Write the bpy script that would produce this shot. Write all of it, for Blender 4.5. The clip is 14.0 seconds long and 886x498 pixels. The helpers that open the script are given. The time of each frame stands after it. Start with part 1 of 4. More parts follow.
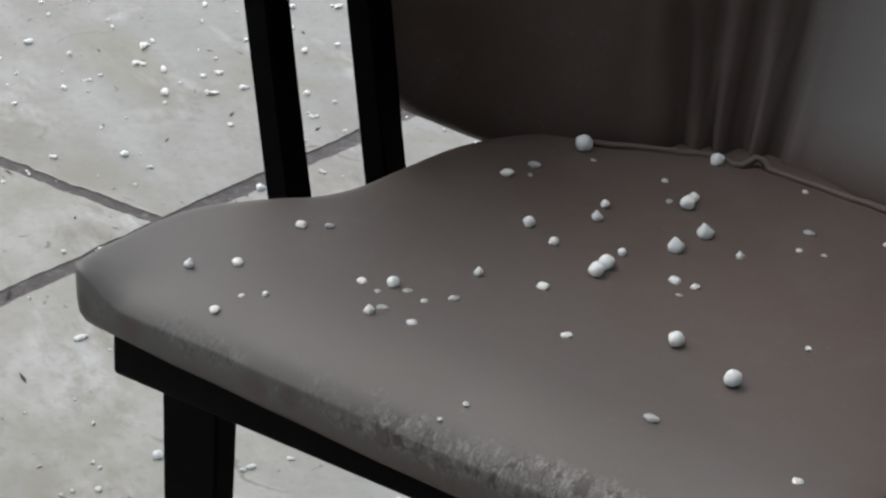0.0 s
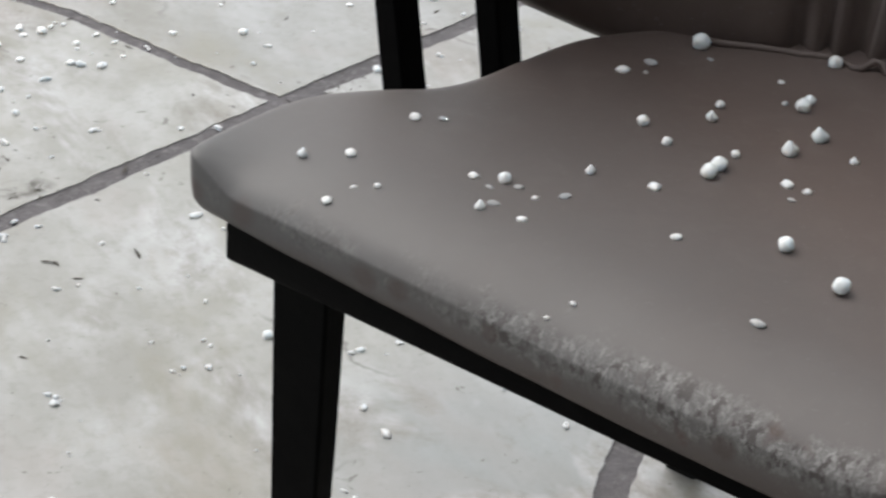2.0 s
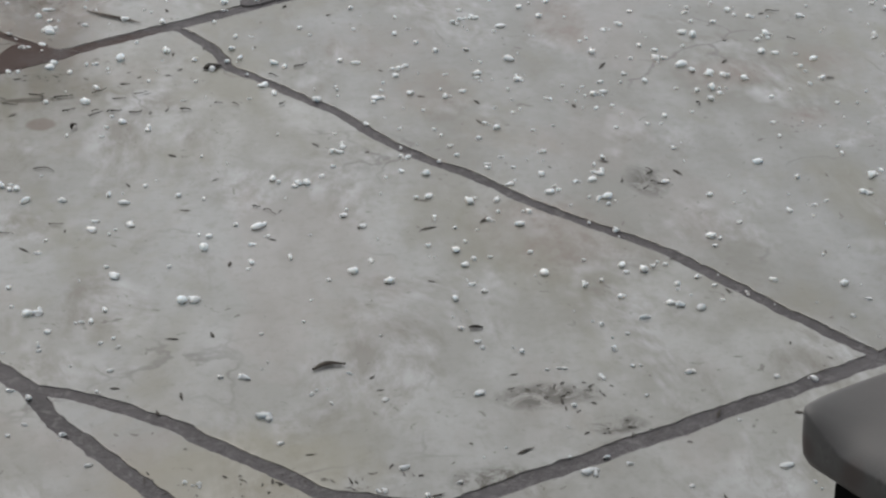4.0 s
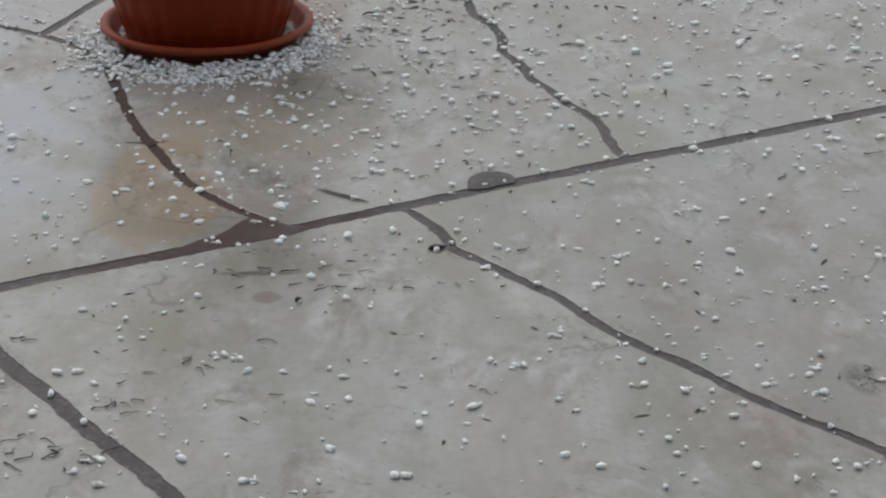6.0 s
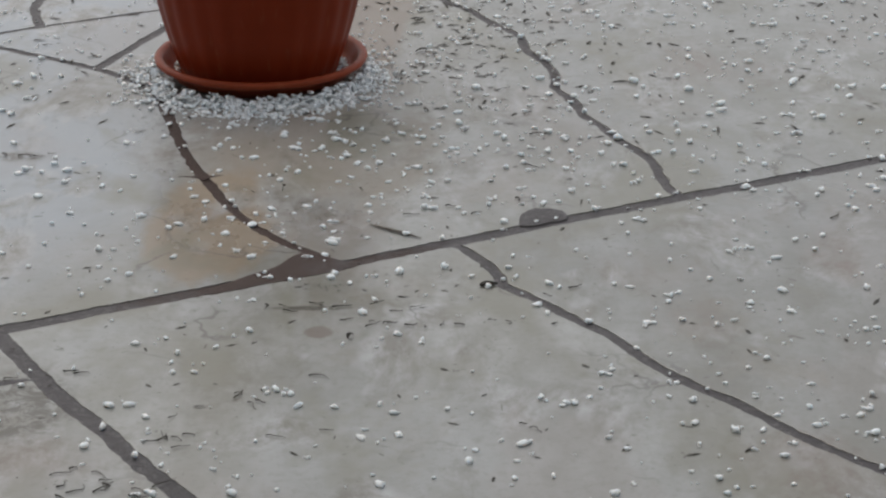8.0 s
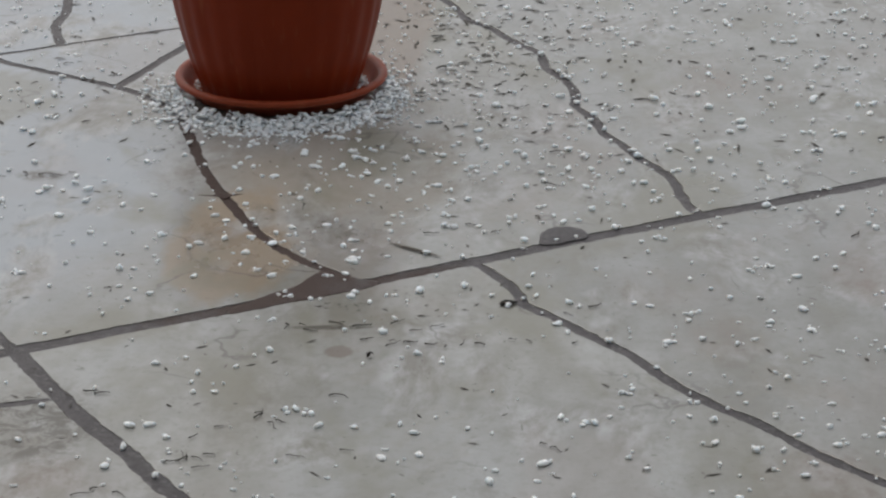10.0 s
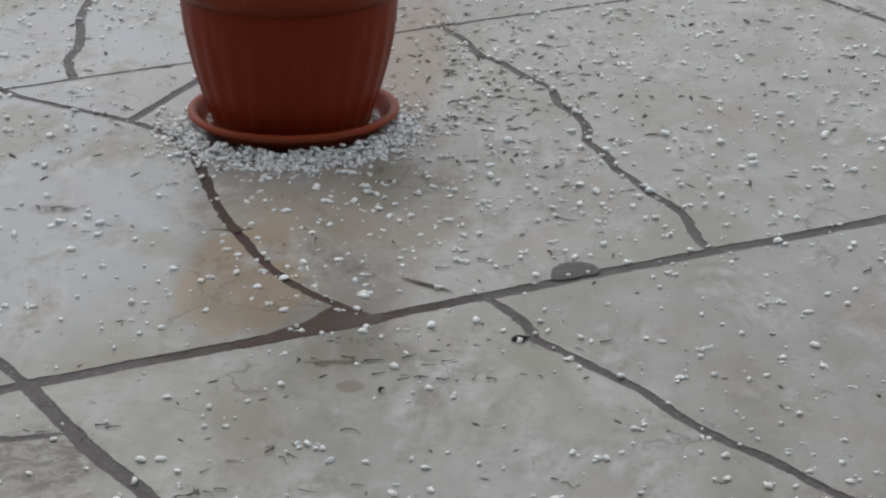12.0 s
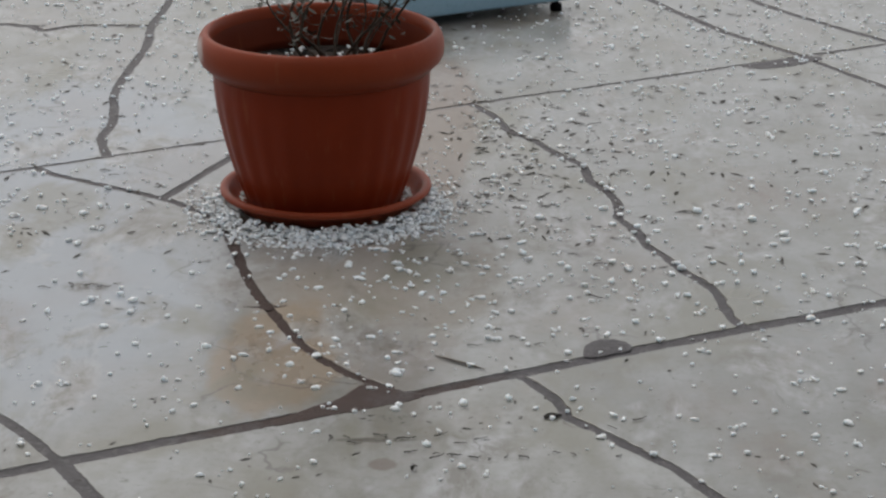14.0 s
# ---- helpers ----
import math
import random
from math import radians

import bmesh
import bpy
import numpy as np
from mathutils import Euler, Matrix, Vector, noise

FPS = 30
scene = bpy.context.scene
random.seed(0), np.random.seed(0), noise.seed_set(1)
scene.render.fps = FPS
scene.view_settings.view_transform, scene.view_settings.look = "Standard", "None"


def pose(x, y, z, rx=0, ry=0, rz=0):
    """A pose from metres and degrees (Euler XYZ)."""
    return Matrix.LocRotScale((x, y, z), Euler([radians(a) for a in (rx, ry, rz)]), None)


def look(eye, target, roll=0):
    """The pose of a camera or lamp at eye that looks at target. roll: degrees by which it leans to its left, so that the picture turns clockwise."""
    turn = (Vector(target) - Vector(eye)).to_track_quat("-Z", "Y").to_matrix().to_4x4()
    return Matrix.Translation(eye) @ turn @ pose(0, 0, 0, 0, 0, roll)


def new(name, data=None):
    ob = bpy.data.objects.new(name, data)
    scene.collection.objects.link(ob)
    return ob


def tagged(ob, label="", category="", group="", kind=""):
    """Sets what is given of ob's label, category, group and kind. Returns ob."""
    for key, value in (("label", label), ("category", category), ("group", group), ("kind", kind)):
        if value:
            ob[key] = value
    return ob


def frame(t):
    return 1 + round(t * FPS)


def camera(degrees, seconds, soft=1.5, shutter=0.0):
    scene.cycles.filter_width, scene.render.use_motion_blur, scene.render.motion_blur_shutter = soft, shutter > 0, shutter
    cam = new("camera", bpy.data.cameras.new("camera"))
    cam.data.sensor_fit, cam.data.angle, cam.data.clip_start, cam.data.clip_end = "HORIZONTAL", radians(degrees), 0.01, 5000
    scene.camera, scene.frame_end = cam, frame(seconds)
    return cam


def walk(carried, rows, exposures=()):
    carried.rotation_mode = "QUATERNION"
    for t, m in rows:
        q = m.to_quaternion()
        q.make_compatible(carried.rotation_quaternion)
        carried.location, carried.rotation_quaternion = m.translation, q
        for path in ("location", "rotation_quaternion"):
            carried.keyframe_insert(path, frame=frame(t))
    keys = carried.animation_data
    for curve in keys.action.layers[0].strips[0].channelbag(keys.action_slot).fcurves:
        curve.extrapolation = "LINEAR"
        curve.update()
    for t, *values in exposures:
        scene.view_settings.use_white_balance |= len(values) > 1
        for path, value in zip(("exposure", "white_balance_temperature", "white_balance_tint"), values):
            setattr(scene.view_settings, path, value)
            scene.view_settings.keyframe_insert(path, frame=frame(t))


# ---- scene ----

# ---------------- camera and its walk ----------------
cam = camera(20.88, 14.0, soft=2.3, shutter=0.2)
PATH = [
    (0, look((0.0160, 0.0059, 1.2071), (1.1824, 2.3588, -0.2432), 3.49)),
    (0.5, look((0.0164, 0.0046, 1.2073), (1.2210, 2.3041, -0.2965), 3.89)),
    (1, look((0.0184, 0.0039, 1.2069), (1.2313, 2.2721, -0.3372), 4.10)),
    (1.5, look((0.0179, 0.0037, 1.2084), (1.2304, 2.2668, -0.3434), 4.12)),
    (1.6, look((0.0179, 0.0037, 1.2084), (1.2272, 2.2702, -0.3409), 4.07)),
    (1.8, look((0.0189, 0.0063, 1.2167), (1.1415, 2.3093, -0.3441), 4.08)),
    (2, look((0.0195, 0.0081, 1.2223), (1.0280, 2.3399, -0.3732), 3.74)),
    (2.2, look((0.0104, 0.0059, 1.2261), (0.9431, 2.3783, -0.3555), 4.55)),
    (2.5, look((-0.0033, 0.0025, 1.2319), (0.8034, 2.4440, -0.3135), 3.44)),
    (2.8, look((-0.0050, 0.0092, 1.2328), (0.6708, 2.5093, -0.2815), 2.59)),
    (3, look((-0.0061, 0.0137, 1.2334), (0.5961, 2.5290, -0.2866), 2.09)),
    (3.2, look((-0.0066, 0.0163, 1.2342), (0.5272, 2.5692, -0.2482), 1.14)),
    (3.5, look((-0.0073, 0.0202, 1.2354), (0.4855, 2.5996, -0.2152), 1.08)),
    (3.6, look((-0.0079, 0.0205, 1.2348), (0.4302, 2.6276, -0.1834), 0.49)),
    (4, look((-0.0105, 0.0217, 1.2325), (0.3523, 2.6689, -0.1315), 0.22)),
    (4.2, look((-0.0084, 0.0187, 1.2341), (0.3322, 2.6843, -0.0996), 0.14)),
    (6.3, look((0.0017, -0.0074, 1.2398), (0.0675, 2.7636, 0.0922), -0.07)),
    (6.5, look((0.0060, -0.0045, 1.2402), (0.0646, 2.7657, 0.0902), -0.22)),
    (7, look((0.0035, -0.0045, 1.2405), (0.0489, 2.7710, 0.1026), 0.08)),
    (7.5, look((0.0007, -0.0090, 1.2436), (0.0401, 2.7706, 0.1156), 0.24)),
    (8, look((-0.0021, -0.0090, 1.2435), (0.0227, 2.7771, 0.1312), 0.15)),
    (8.2, look((-0.0038, -0.0129, 1.2427), (0.0145, 2.7767, 0.1393), 0.17)),
    (10.3, look((-0.0011, -0.0063, 1.2539), (-0.0049, 2.7869, 0.1594), -0.07)),
    (10.5, look((-0.0028, -0.0066, 1.2549), (-0.0098, 2.7888, 0.1661), -0.03)),
    (11, look((-0.0017, -0.0049, 1.2537), (-0.0157, 2.7933, 0.1722), -0.07)),
    (11.5, look((-0.0039, -0.0060, 1.2527), (-0.0239, 2.7946, 0.1774), -0.05)),
    (12, look((-0.0038, -0.0063, 1.2534), (-0.0172, 2.8009, 0.1952), -0.03)),
    (12.5, look((-0.0056, -0.0063, 1.2530), (-0.0398, 2.8011, 0.1958), -0.13)),
    (13, look((-0.0074, -0.0006, 1.2513), (-0.0378, 2.8085, 0.1988), -0.06)),
    (13.5, look((-0.0072, -0.0057, 1.2596), (-0.0298, 2.8108, 0.2266), 0.09)),
    (14, look((-0.0069, -0.0093, 1.2583), (-0.0578, 2.8290, 0.2883), -0.29)),
]
walk(cam, PATH, exposures=[(0.0, 0.78), (0.5, 1.08), (1.0, 1.26), (1.6, 1.30), (2.0, 1.18), (2.5, 0.94), (3.0, 0.60), (3.5, 0.38), (4.0, 0.21), (6.3, 0.0), (14.0, 0.0)])

# ---------------- world and light: overcast sky ----------------
world = bpy.data.worlds.new("overcast_sky")
scene.world = world
world.use_nodes = True
wn, wl = world.node_tree.nodes, world.node_tree.links
wn.clear()
sky = wn.new("ShaderNodeTexSky")
sky.sky_type = 'NISHITA'
sky.sun_disc = False
sky.sun_elevation = radians(48)
sky.sun_rotation = radians(333)
sky.air_density, sky.dust_density, sky.ozone_density = 1.0, 6.0, 1.0
cloud = wn.new("ShaderNodeMix")
cloud.data_type = 'RGBA'
cloud.inputs[0].default_value = 0.72
cloud.inputs[7].default_value = (8.55, 8.7, 8.95, 1)
bg = wn.new("ShaderNodeBackground")
bg.inputs[1].default_value = 0.10
wout = wn.new("ShaderNodeOutputWorld")
wl.new(sky.outputs[0], cloud.inputs[6])
wl.new(cloud.outputs[2], bg.inputs[0])
wl.new(bg.outputs[0], wout.inputs[0])

sun_data = bpy.data.lights.new("sun", 'SUN')
sun_data.energy = 0.6
sun_data.angle = radians(40)
sun_data.color = (1.0, 0.97, 0.93)
sun = new("sun", sun_data)
sun.matrix_world = look((-3, 9, 10), (0, 3, 0))


# ---------------- materials ----------------
def shader(name, rough=0.5, metal=0.0, spec=0.5):
    m = bpy.data.materials.new(name)
    m.use_nodes = True
    n, l = m.node_tree.nodes, m.node_tree.links
    b = n["Principled BSDF"]
    b.inputs["Roughness"].default_value = rough
    b.inputs["Metallic"].default_value = metal
    b.inputs["Specular IOR Level"].default_value = spec
    return m, n, l, b


def noise_node(n, l, vec, scale, detail=4.0, rough=0.55, distort=0.0):
    x = n.new("ShaderNodeTexNoise")
    x.inputs["Scale"].default_value = scale
    x.inputs["Detail"].default_value = detail
    x.inputs["Roughness"].default_value = rough
    x.inputs["Distortion"].default_value = distort
    l.new(vec, x.inputs["Vector"])
    return x.outputs[0]


def ramp(n, l, fac, lo, hi, a=(0, 0, 0, 1), b=(1, 1, 1, 1)):
    r = n.new("ShaderNodeValToRGB")
    r.color_ramp.elements[0].position, r.color_ramp.elements[1].position = lo, hi
    r.color_ramp.elements[0].color, r.color_ramp.elements[1].color = a, b
    l.new(fac, r.inputs[0])
    return r.outputs[0]


def mixed(n, l, fac, a, b, mode='MIX'):
    x = n.new("ShaderNodeMix")
    x.data_type = 'RGBA'
    x.blend_type = mode
    for k, v in ((0, fac), (6, a), (7, b)):
        if isinstance(v, (tuple, float, int)):
            x.inputs[k].default_value = v
        else:
            l.new(v, x.inputs[k])
    return x.outputs[2]


def calc(n, l, op, a, b=0.0, clamp=False):
    x = n.new("ShaderNodeMath")
    x.operation = op
    x.use_clamp = clamp
    for k, v in enumerate((a, b)):
        if isinstance(v, (float, int)):
            x.inputs[k].default_value = v
        else:
            l.new(v, x.inputs[k])
    return x.outputs[0]


def bumped(n, l, b, height, strength, distance):
    x = n.new("ShaderNodeBump")
    x.inputs["Strength"].default_value = strength
    x.inputs["Distance"].default_value = distance
    l.new(height, x.inputs["Height"])
    l.new(x.outputs[0], b.inputs["Normal"])


def world_place(n):
    return n.new("ShaderNodeNewGeometry").outputs["Position"]


def spot_mask(n, l, place, x, y, sx, sy, wobble, soft=0.5, z=0.0, sz=5.0):
    """1 inside an uneven patch round (x, y), 0 outside."""
    mp = n.new("ShaderNodeMapping")
    mp.vector_type = 'TEXTURE'
    mp.inputs["Location"].default_value = (x, y, z)
    mp.inputs["Scale"].default_value = (sx, sy, sz)
    l.new(place, mp.inputs["Vector"])
    ln = n.new("ShaderNodeVectorMath")
    ln.operation = 'LENGTH'
    l.new(mp.outputs[0], ln.inputs[0])
    d = calc(n, l, 'ADD', ln.outputs["Value"], calc(n, l, 'MULTIPLY', calc(n, l, 'SUBTRACT', wobble, 0.5), 1.3))
    return ramp(n, l, d, 1.0 - soft, 1.0, (1, 1, 1, 1), (0, 0, 0, 1))


def stone_material():
    m, n, l, b = shader("wet_limestone", 0.35)
    p = world_place(n)
    inf = n.new("ShaderNodeObjectInfo").outputs["Random"]
    bed = n.new("ShaderNodeMapping")
    bed.inputs["Scale"].default_value = (1.0, 0.55, 1.0)
    bed.inputs["Rotation"].default_value = (0, 0, radians(8))
    l.new(p, bed.inputs["Vector"])
    g = bed.outputs[0]
    cloudy = noise_node(n, l, g, 2.9, 5, 0.6, 0.2)
    mid = noise_node(n, l, g, 10.0, 6, 0.62, 0.1)
    fine = noise_node(n, l, p, 70.0, 5, 0.7)
    grit = noise_node(n, l, p, 420.0, 3, 0.7)
    base = mixed(n, l, ramp(n, l, cloudy, 0.32, 0.68), (0.176, 0.170, 0.140, 1), (0.258, 0.263, 0.244, 1))
    base = mixed(n, l, ramp(n, l, mid, 0.42, 0.70), base, (0.330, 0.336, 0.325, 1))
    cool = noise_node(n, l, g, 1.5, 3, 0.5, 0.5)
    base = mixed(n, l, calc(n, l, 'MULTIPLY', ramp(n, l, cool, 0.40, 0.62), 0.55), base, (0.285, 0.298, 0.300, 1))
    tone = calc(n, l, 'ADD', calc(n, l, 'MULTIPLY', inf, 0.14), 0.91)
    base = mixed(n, l, 1.0, base, tone, 'MULTIPLY')
    base = mixed(n, l, calc(n, l, 'MULTIPLY', ramp(n, l, fine, 0.50, 0.74), 0.32), base, (0.13, 0.12, 0.10, 1))
    # ochre veins of the stone
    vein = noise_node(n, l, g, 3.7, 7, 0.7, 0.5)
    base = mixed(n, l, calc(n, l, 'MULTIPLY', ramp(n, l, vein, 0.55, 0.70), 0.45), base, (0.220, 0.192, 0.145, 1))
    # rusty earth stain by the pot, plus brown painted in for reflections
    pot_brown = spot_mask(n, l, p, -0.19, 3.55, 0.27, 0.46, mid, 0.7)
    st2 = spot_mask(n, l, p, -0.305, 3.20, 0.100, 0.23, mid, 0.22)
    rear_reflection = spot_mask(n, l, p, -0.12, 4.45, 0.11, 0.70, mid, 0.3)
    pot_reflection = spot_mask(n, l, p, -0.16, 3.70, 0.22, 0.20, cloudy, 0.6)
    base = mixed(n, l, calc(n, l, 'MULTIPLY', pot_brown, 0.62), base, (0.295, 0.246, 0.196, 1))
    base = mixed(n, l, calc(n, l, 'MULTIPLY', st2, calc(n, l, 'ADD', calc(n, l, 'MULTIPLY', mid, 0.5), 0.35)), base, (0.265, 0.195, 0.120, 1))
    base = mixed(n, l, calc(n, l, 'MULTIPLY', pot_reflection, 0.10), base, (0.165, 0.125, 0.095, 1))
    # brown strip standing in for a reflection in the wet stone behind the pot
    base = mixed(n, l, calc(n, l, 'MULTIPLY', rear_reflection, 0.70), base, (0.15, 0.115, 0.080, 1))
    # bluish sky reflection painted on the cool, pale slabs beside the pot
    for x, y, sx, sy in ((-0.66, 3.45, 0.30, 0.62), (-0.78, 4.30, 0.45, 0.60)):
        sky_cool = calc(n, l, 'MULTIPLY', spot_mask(n, l, p, x, y, sx, sy, cloudy, 0.5), calc(n, l, 'SUBTRACT', 1.0, st2))
        base = mixed(n, l, calc(n, l, 'MULTIPLY', sky_cool, 0.78), base, (0.312, 0.345, 0.380, 1))
    # darker, cooler patch on the floor beneath the chair
    damp = spot_mask(n, l, p, 0.74, 1.46, 0.22, 0.24, cloudy, 0.6)
    base = mixed(n, l, calc(n, l, 'MULTIPLY', damp, 0.6), base, (0.215, 0.240, 0.245, 1))
    # pale calcite clouds and grey-brown smudges
    pale = noise_node(n, l, g, 6.5, 4, 0.6, 0.15)
    base = mixed(n, l, calc(n, l, 'MULTIPLY', ramp(n, l, pale, 0.54, 0.66), 0.85), base, (0.420, 0.432, 0.436, 1))
    smudge = noise_node(n, l, g, 6.5, 6, 0.70, 0.35)
    base = mixed(n, l, calc(n, l, 'MULTIPLY', ramp(n, l, smudge, 0.53, 0.66), 0.80), base, (0.145, 0.134, 0.108, 1))
    # olive and pinkish clouds a hand wide
    tint = noise_node(n, l, g, 4.2, 4, 0.6, 0.3)
    base = mixed(n, l, calc(n, l, 'MULTIPLY', ramp(n, l, tint, 0.53, 0.63), 0.62), base, (0.182, 0.176, 0.132, 1))
    base = mixed(n, l, calc(n, l, 'MULTIPLY', ramp(n, l, tint, 0.36, 0.45, (1, 1, 1, 1), (0, 0, 0, 1)), 0.26), base, (0.262, 0.230, 0.210, 1))
    # brown reflection on the stone behind the pot, painted in once more
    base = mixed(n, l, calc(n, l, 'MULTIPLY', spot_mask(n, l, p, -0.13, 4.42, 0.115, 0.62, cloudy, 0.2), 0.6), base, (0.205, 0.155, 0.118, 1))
    # brown silt below the box, with the box's shadow painted into it
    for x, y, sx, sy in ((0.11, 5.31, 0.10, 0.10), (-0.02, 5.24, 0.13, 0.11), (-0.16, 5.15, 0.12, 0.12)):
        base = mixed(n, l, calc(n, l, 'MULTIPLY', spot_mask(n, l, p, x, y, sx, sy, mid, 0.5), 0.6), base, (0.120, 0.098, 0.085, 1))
    # one small slab of yellower stone
    olive = spot_mask(n, l, p, 0.065, 1.955, 0.14, 0.11, mid, 0.4)
    base = mixed(n, l, calc(n, l, 'MULTIPLY', olive, 0.55), base, (0.235, 0.222, 0.160, 1))
    # warm brown patches
    for x, y, sx, sy in ((0.31, 3.02, 0.10, 0.11), (0.35, 2.87, 0.08, 0.10), (0.57, 3.08, 0.05, 0.12), (0.50, 3.98, 0.14, 0.20), (-0.44, 2.44, 0.10, 0.10), (0.45, 2.45, 0.10, 0.12), (-0.75, 3.3, 0.10, 0.15), (-0.19, 2.37, 0.06, 0.05), (0.752, 2.871, 0.07, 0.05), (0.90, 2.90, 0.06, 0.08), (0.823, 2.714, 0.06, 0.05)):
        warm = calc(n, l, 'MULTIPLY', spot_mask(n, l, p, x, y, sx, sy, cloudy, 0.8), ramp(n, l, smudge, 0.36, 0.62))
        base = mixed(n, l, calc(n, l, 'MULTIPLY', warm, 0.6), base, (0.165, 0.120, 0.090, 1))
    # hairline cracks
    vo = n.new("ShaderNodeTexVoronoi")
    vo.feature = 'DISTANCE_TO_EDGE'
    vo.inputs["Scale"].default_value = 5.0
    warp = n.new("ShaderNodeMix")
    warp.data_type = 'VECTOR'
    warp.inputs[0].default_value = 0.16
    nz = n.new("ShaderNodeTexNoise")
    nz.inputs["Scale"].default_value = 7.0
    nz.inputs["Detail"].default_value = 5.0
    l.new(p, nz.inputs["Vector"])
    l.new(p, warp.inputs[4])
    l.new(nz.outputs["Color"], warp.inputs[5])
    l.new(warp.outputs[1], vo.inputs["Vector"])
    line = ramp(n, l, vo.outputs["Distance"], 0.004, 0.016, (1, 1, 1, 1), (0, 0, 0, 1))
    some = ramp(n, l, noise_node(n, l, p, 4.3, 2, 0.5), 0.56, 0.64)
    base = mixed(n, l, calc(n, l, 'MULTIPLY', calc(n, l, 'MULTIPLY', line, some), 0.5), base, (0.07, 0.062, 0.055, 1))
    # moss and dirt settled in hollows of the stone
    rag = noise_node(n, l, p, 26.0, 6, 0.75, 1.0)
    for x, y, sx, sy in ((0.380, 2.078, 0.062, 0.030), (0.437, 2.014, 0.034, 0.020), (0.585, 2.560, 0.028, 0.050), (-0.621, 3.490, 0.045, 0.030), (-0.150, 2.897, 0.060, 0.009),
                         (-0.50, 2.60, 0.10, 0.12), (0.30, 1.93, 0.05, 0.03)):
        moss = calc(n, l, 'MULTIPLY', spot_mask(n, l, p, x, y, sx, sy, mid, 0.5), ramp(n, l, rag, 0.42, 0.54))
        base = mixed(n, l, calc(n, l, 'MULTIPLY', moss, 0.92), base, (0.075, 0.070, 0.055, 1))
    # rusty fleck in one slab
    fleck = spot_mask(n, l, p, -0.136, 2.818, 0.021, 0.022, mid, 0.25)
    base = mixed(n, l, calc(n, l, 'MULTIPLY', fleck, 0.6), base, (0.15, 0.115, 0.095, 1))
    # dirt flecks
    speck = noise_node(n, l, p, 34.0, 3, 0.6, 2.2)
    base = mixed(n, l, calc(n, l, 'MULTIPLY', ramp(n, l, speck, 0.67, 0.73), 0.65), base, (0.07, 0.065, 0.05, 1))
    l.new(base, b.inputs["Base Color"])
    wet = noise_node(n, l, p, 1.7, 4, 0.6, 0.3)
    r = n.new("ShaderNodeMapRange")
    l.new(wet, r.inputs[0])
    r.inputs[1].default_value, r.inputs[2].default_value = 0.32, 0.68
    r.inputs[3].default_value, r.inputs[4].default_value = 0.13, 0.30
    # rougher where the pot's reflection is painted, so the stone mirrors less there
    l.new(calc(n, l, 'ADD', r.outputs[0], calc(n, l, 'MULTIPLY', pot_brown, 0.46)), b.inputs["Roughness"])
    h = calc(n, l, 'ADD', calc(n, l, 'MULTIPLY', fine, 0.6), calc(n, l, 'ADD', calc(n, l, 'MULTIPLY', grit, 0.12), calc(n, l, 'MULTIPLY', mid, 1.6)))
    bumped(n, l, b, h, 0.22, 0.003)
    return m


def mortar_material():
    m, n, l, b = shader("grey_mortar", 0.50, 0.0, 0.25)
    p = world_place(n)
    a = noise_node(n, l, p, 14.0, 6, 0.65)
    g = noise_node(n, l, p, 240.0, 4, 0.7)
    base = mixed(n, l, ramp(n, l, a, 0.3, 0.7), (0.056, 0.052, 0.055, 1), (0.104, 0.097, 0.102, 1))
    base = mixed(n, l, ramp(n, l, g, 0.45, 0.75), base, (0.050, 0.046, 0.047, 1))
    crumb = noise_node(n, l, p, 85.0, 4, 0.7)
    base = mixed(n, l, calc(n, l, 'MULTIPLY', ramp(n, l, crumb, 0.54, 0.64), 0.55), base, (0.165, 0.158, 0.158, 1))
    base = mixed(n, l, calc(n, l, 'MULTIPLY', ramp(n, l, crumb, 0.34, 0.44, (1, 1, 1, 1), (0, 0, 0, 1)), 0.6), base, (0.040, 0.037, 0.036, 1))
    pot_brown = spot_mask(n, l, p, -0.25, 3.38, 0.29, 0.64, a, 0.30)
    base = mixed(n, l, calc(n, l, 'MULTIPLY', pot_brown, 0.95), base, (0.040, 0.021, 0.016, 1))
    l.new(base, b.inputs["Base Color"])
    bumped(n, l, b, g, 0.6, 0.003)
    return m


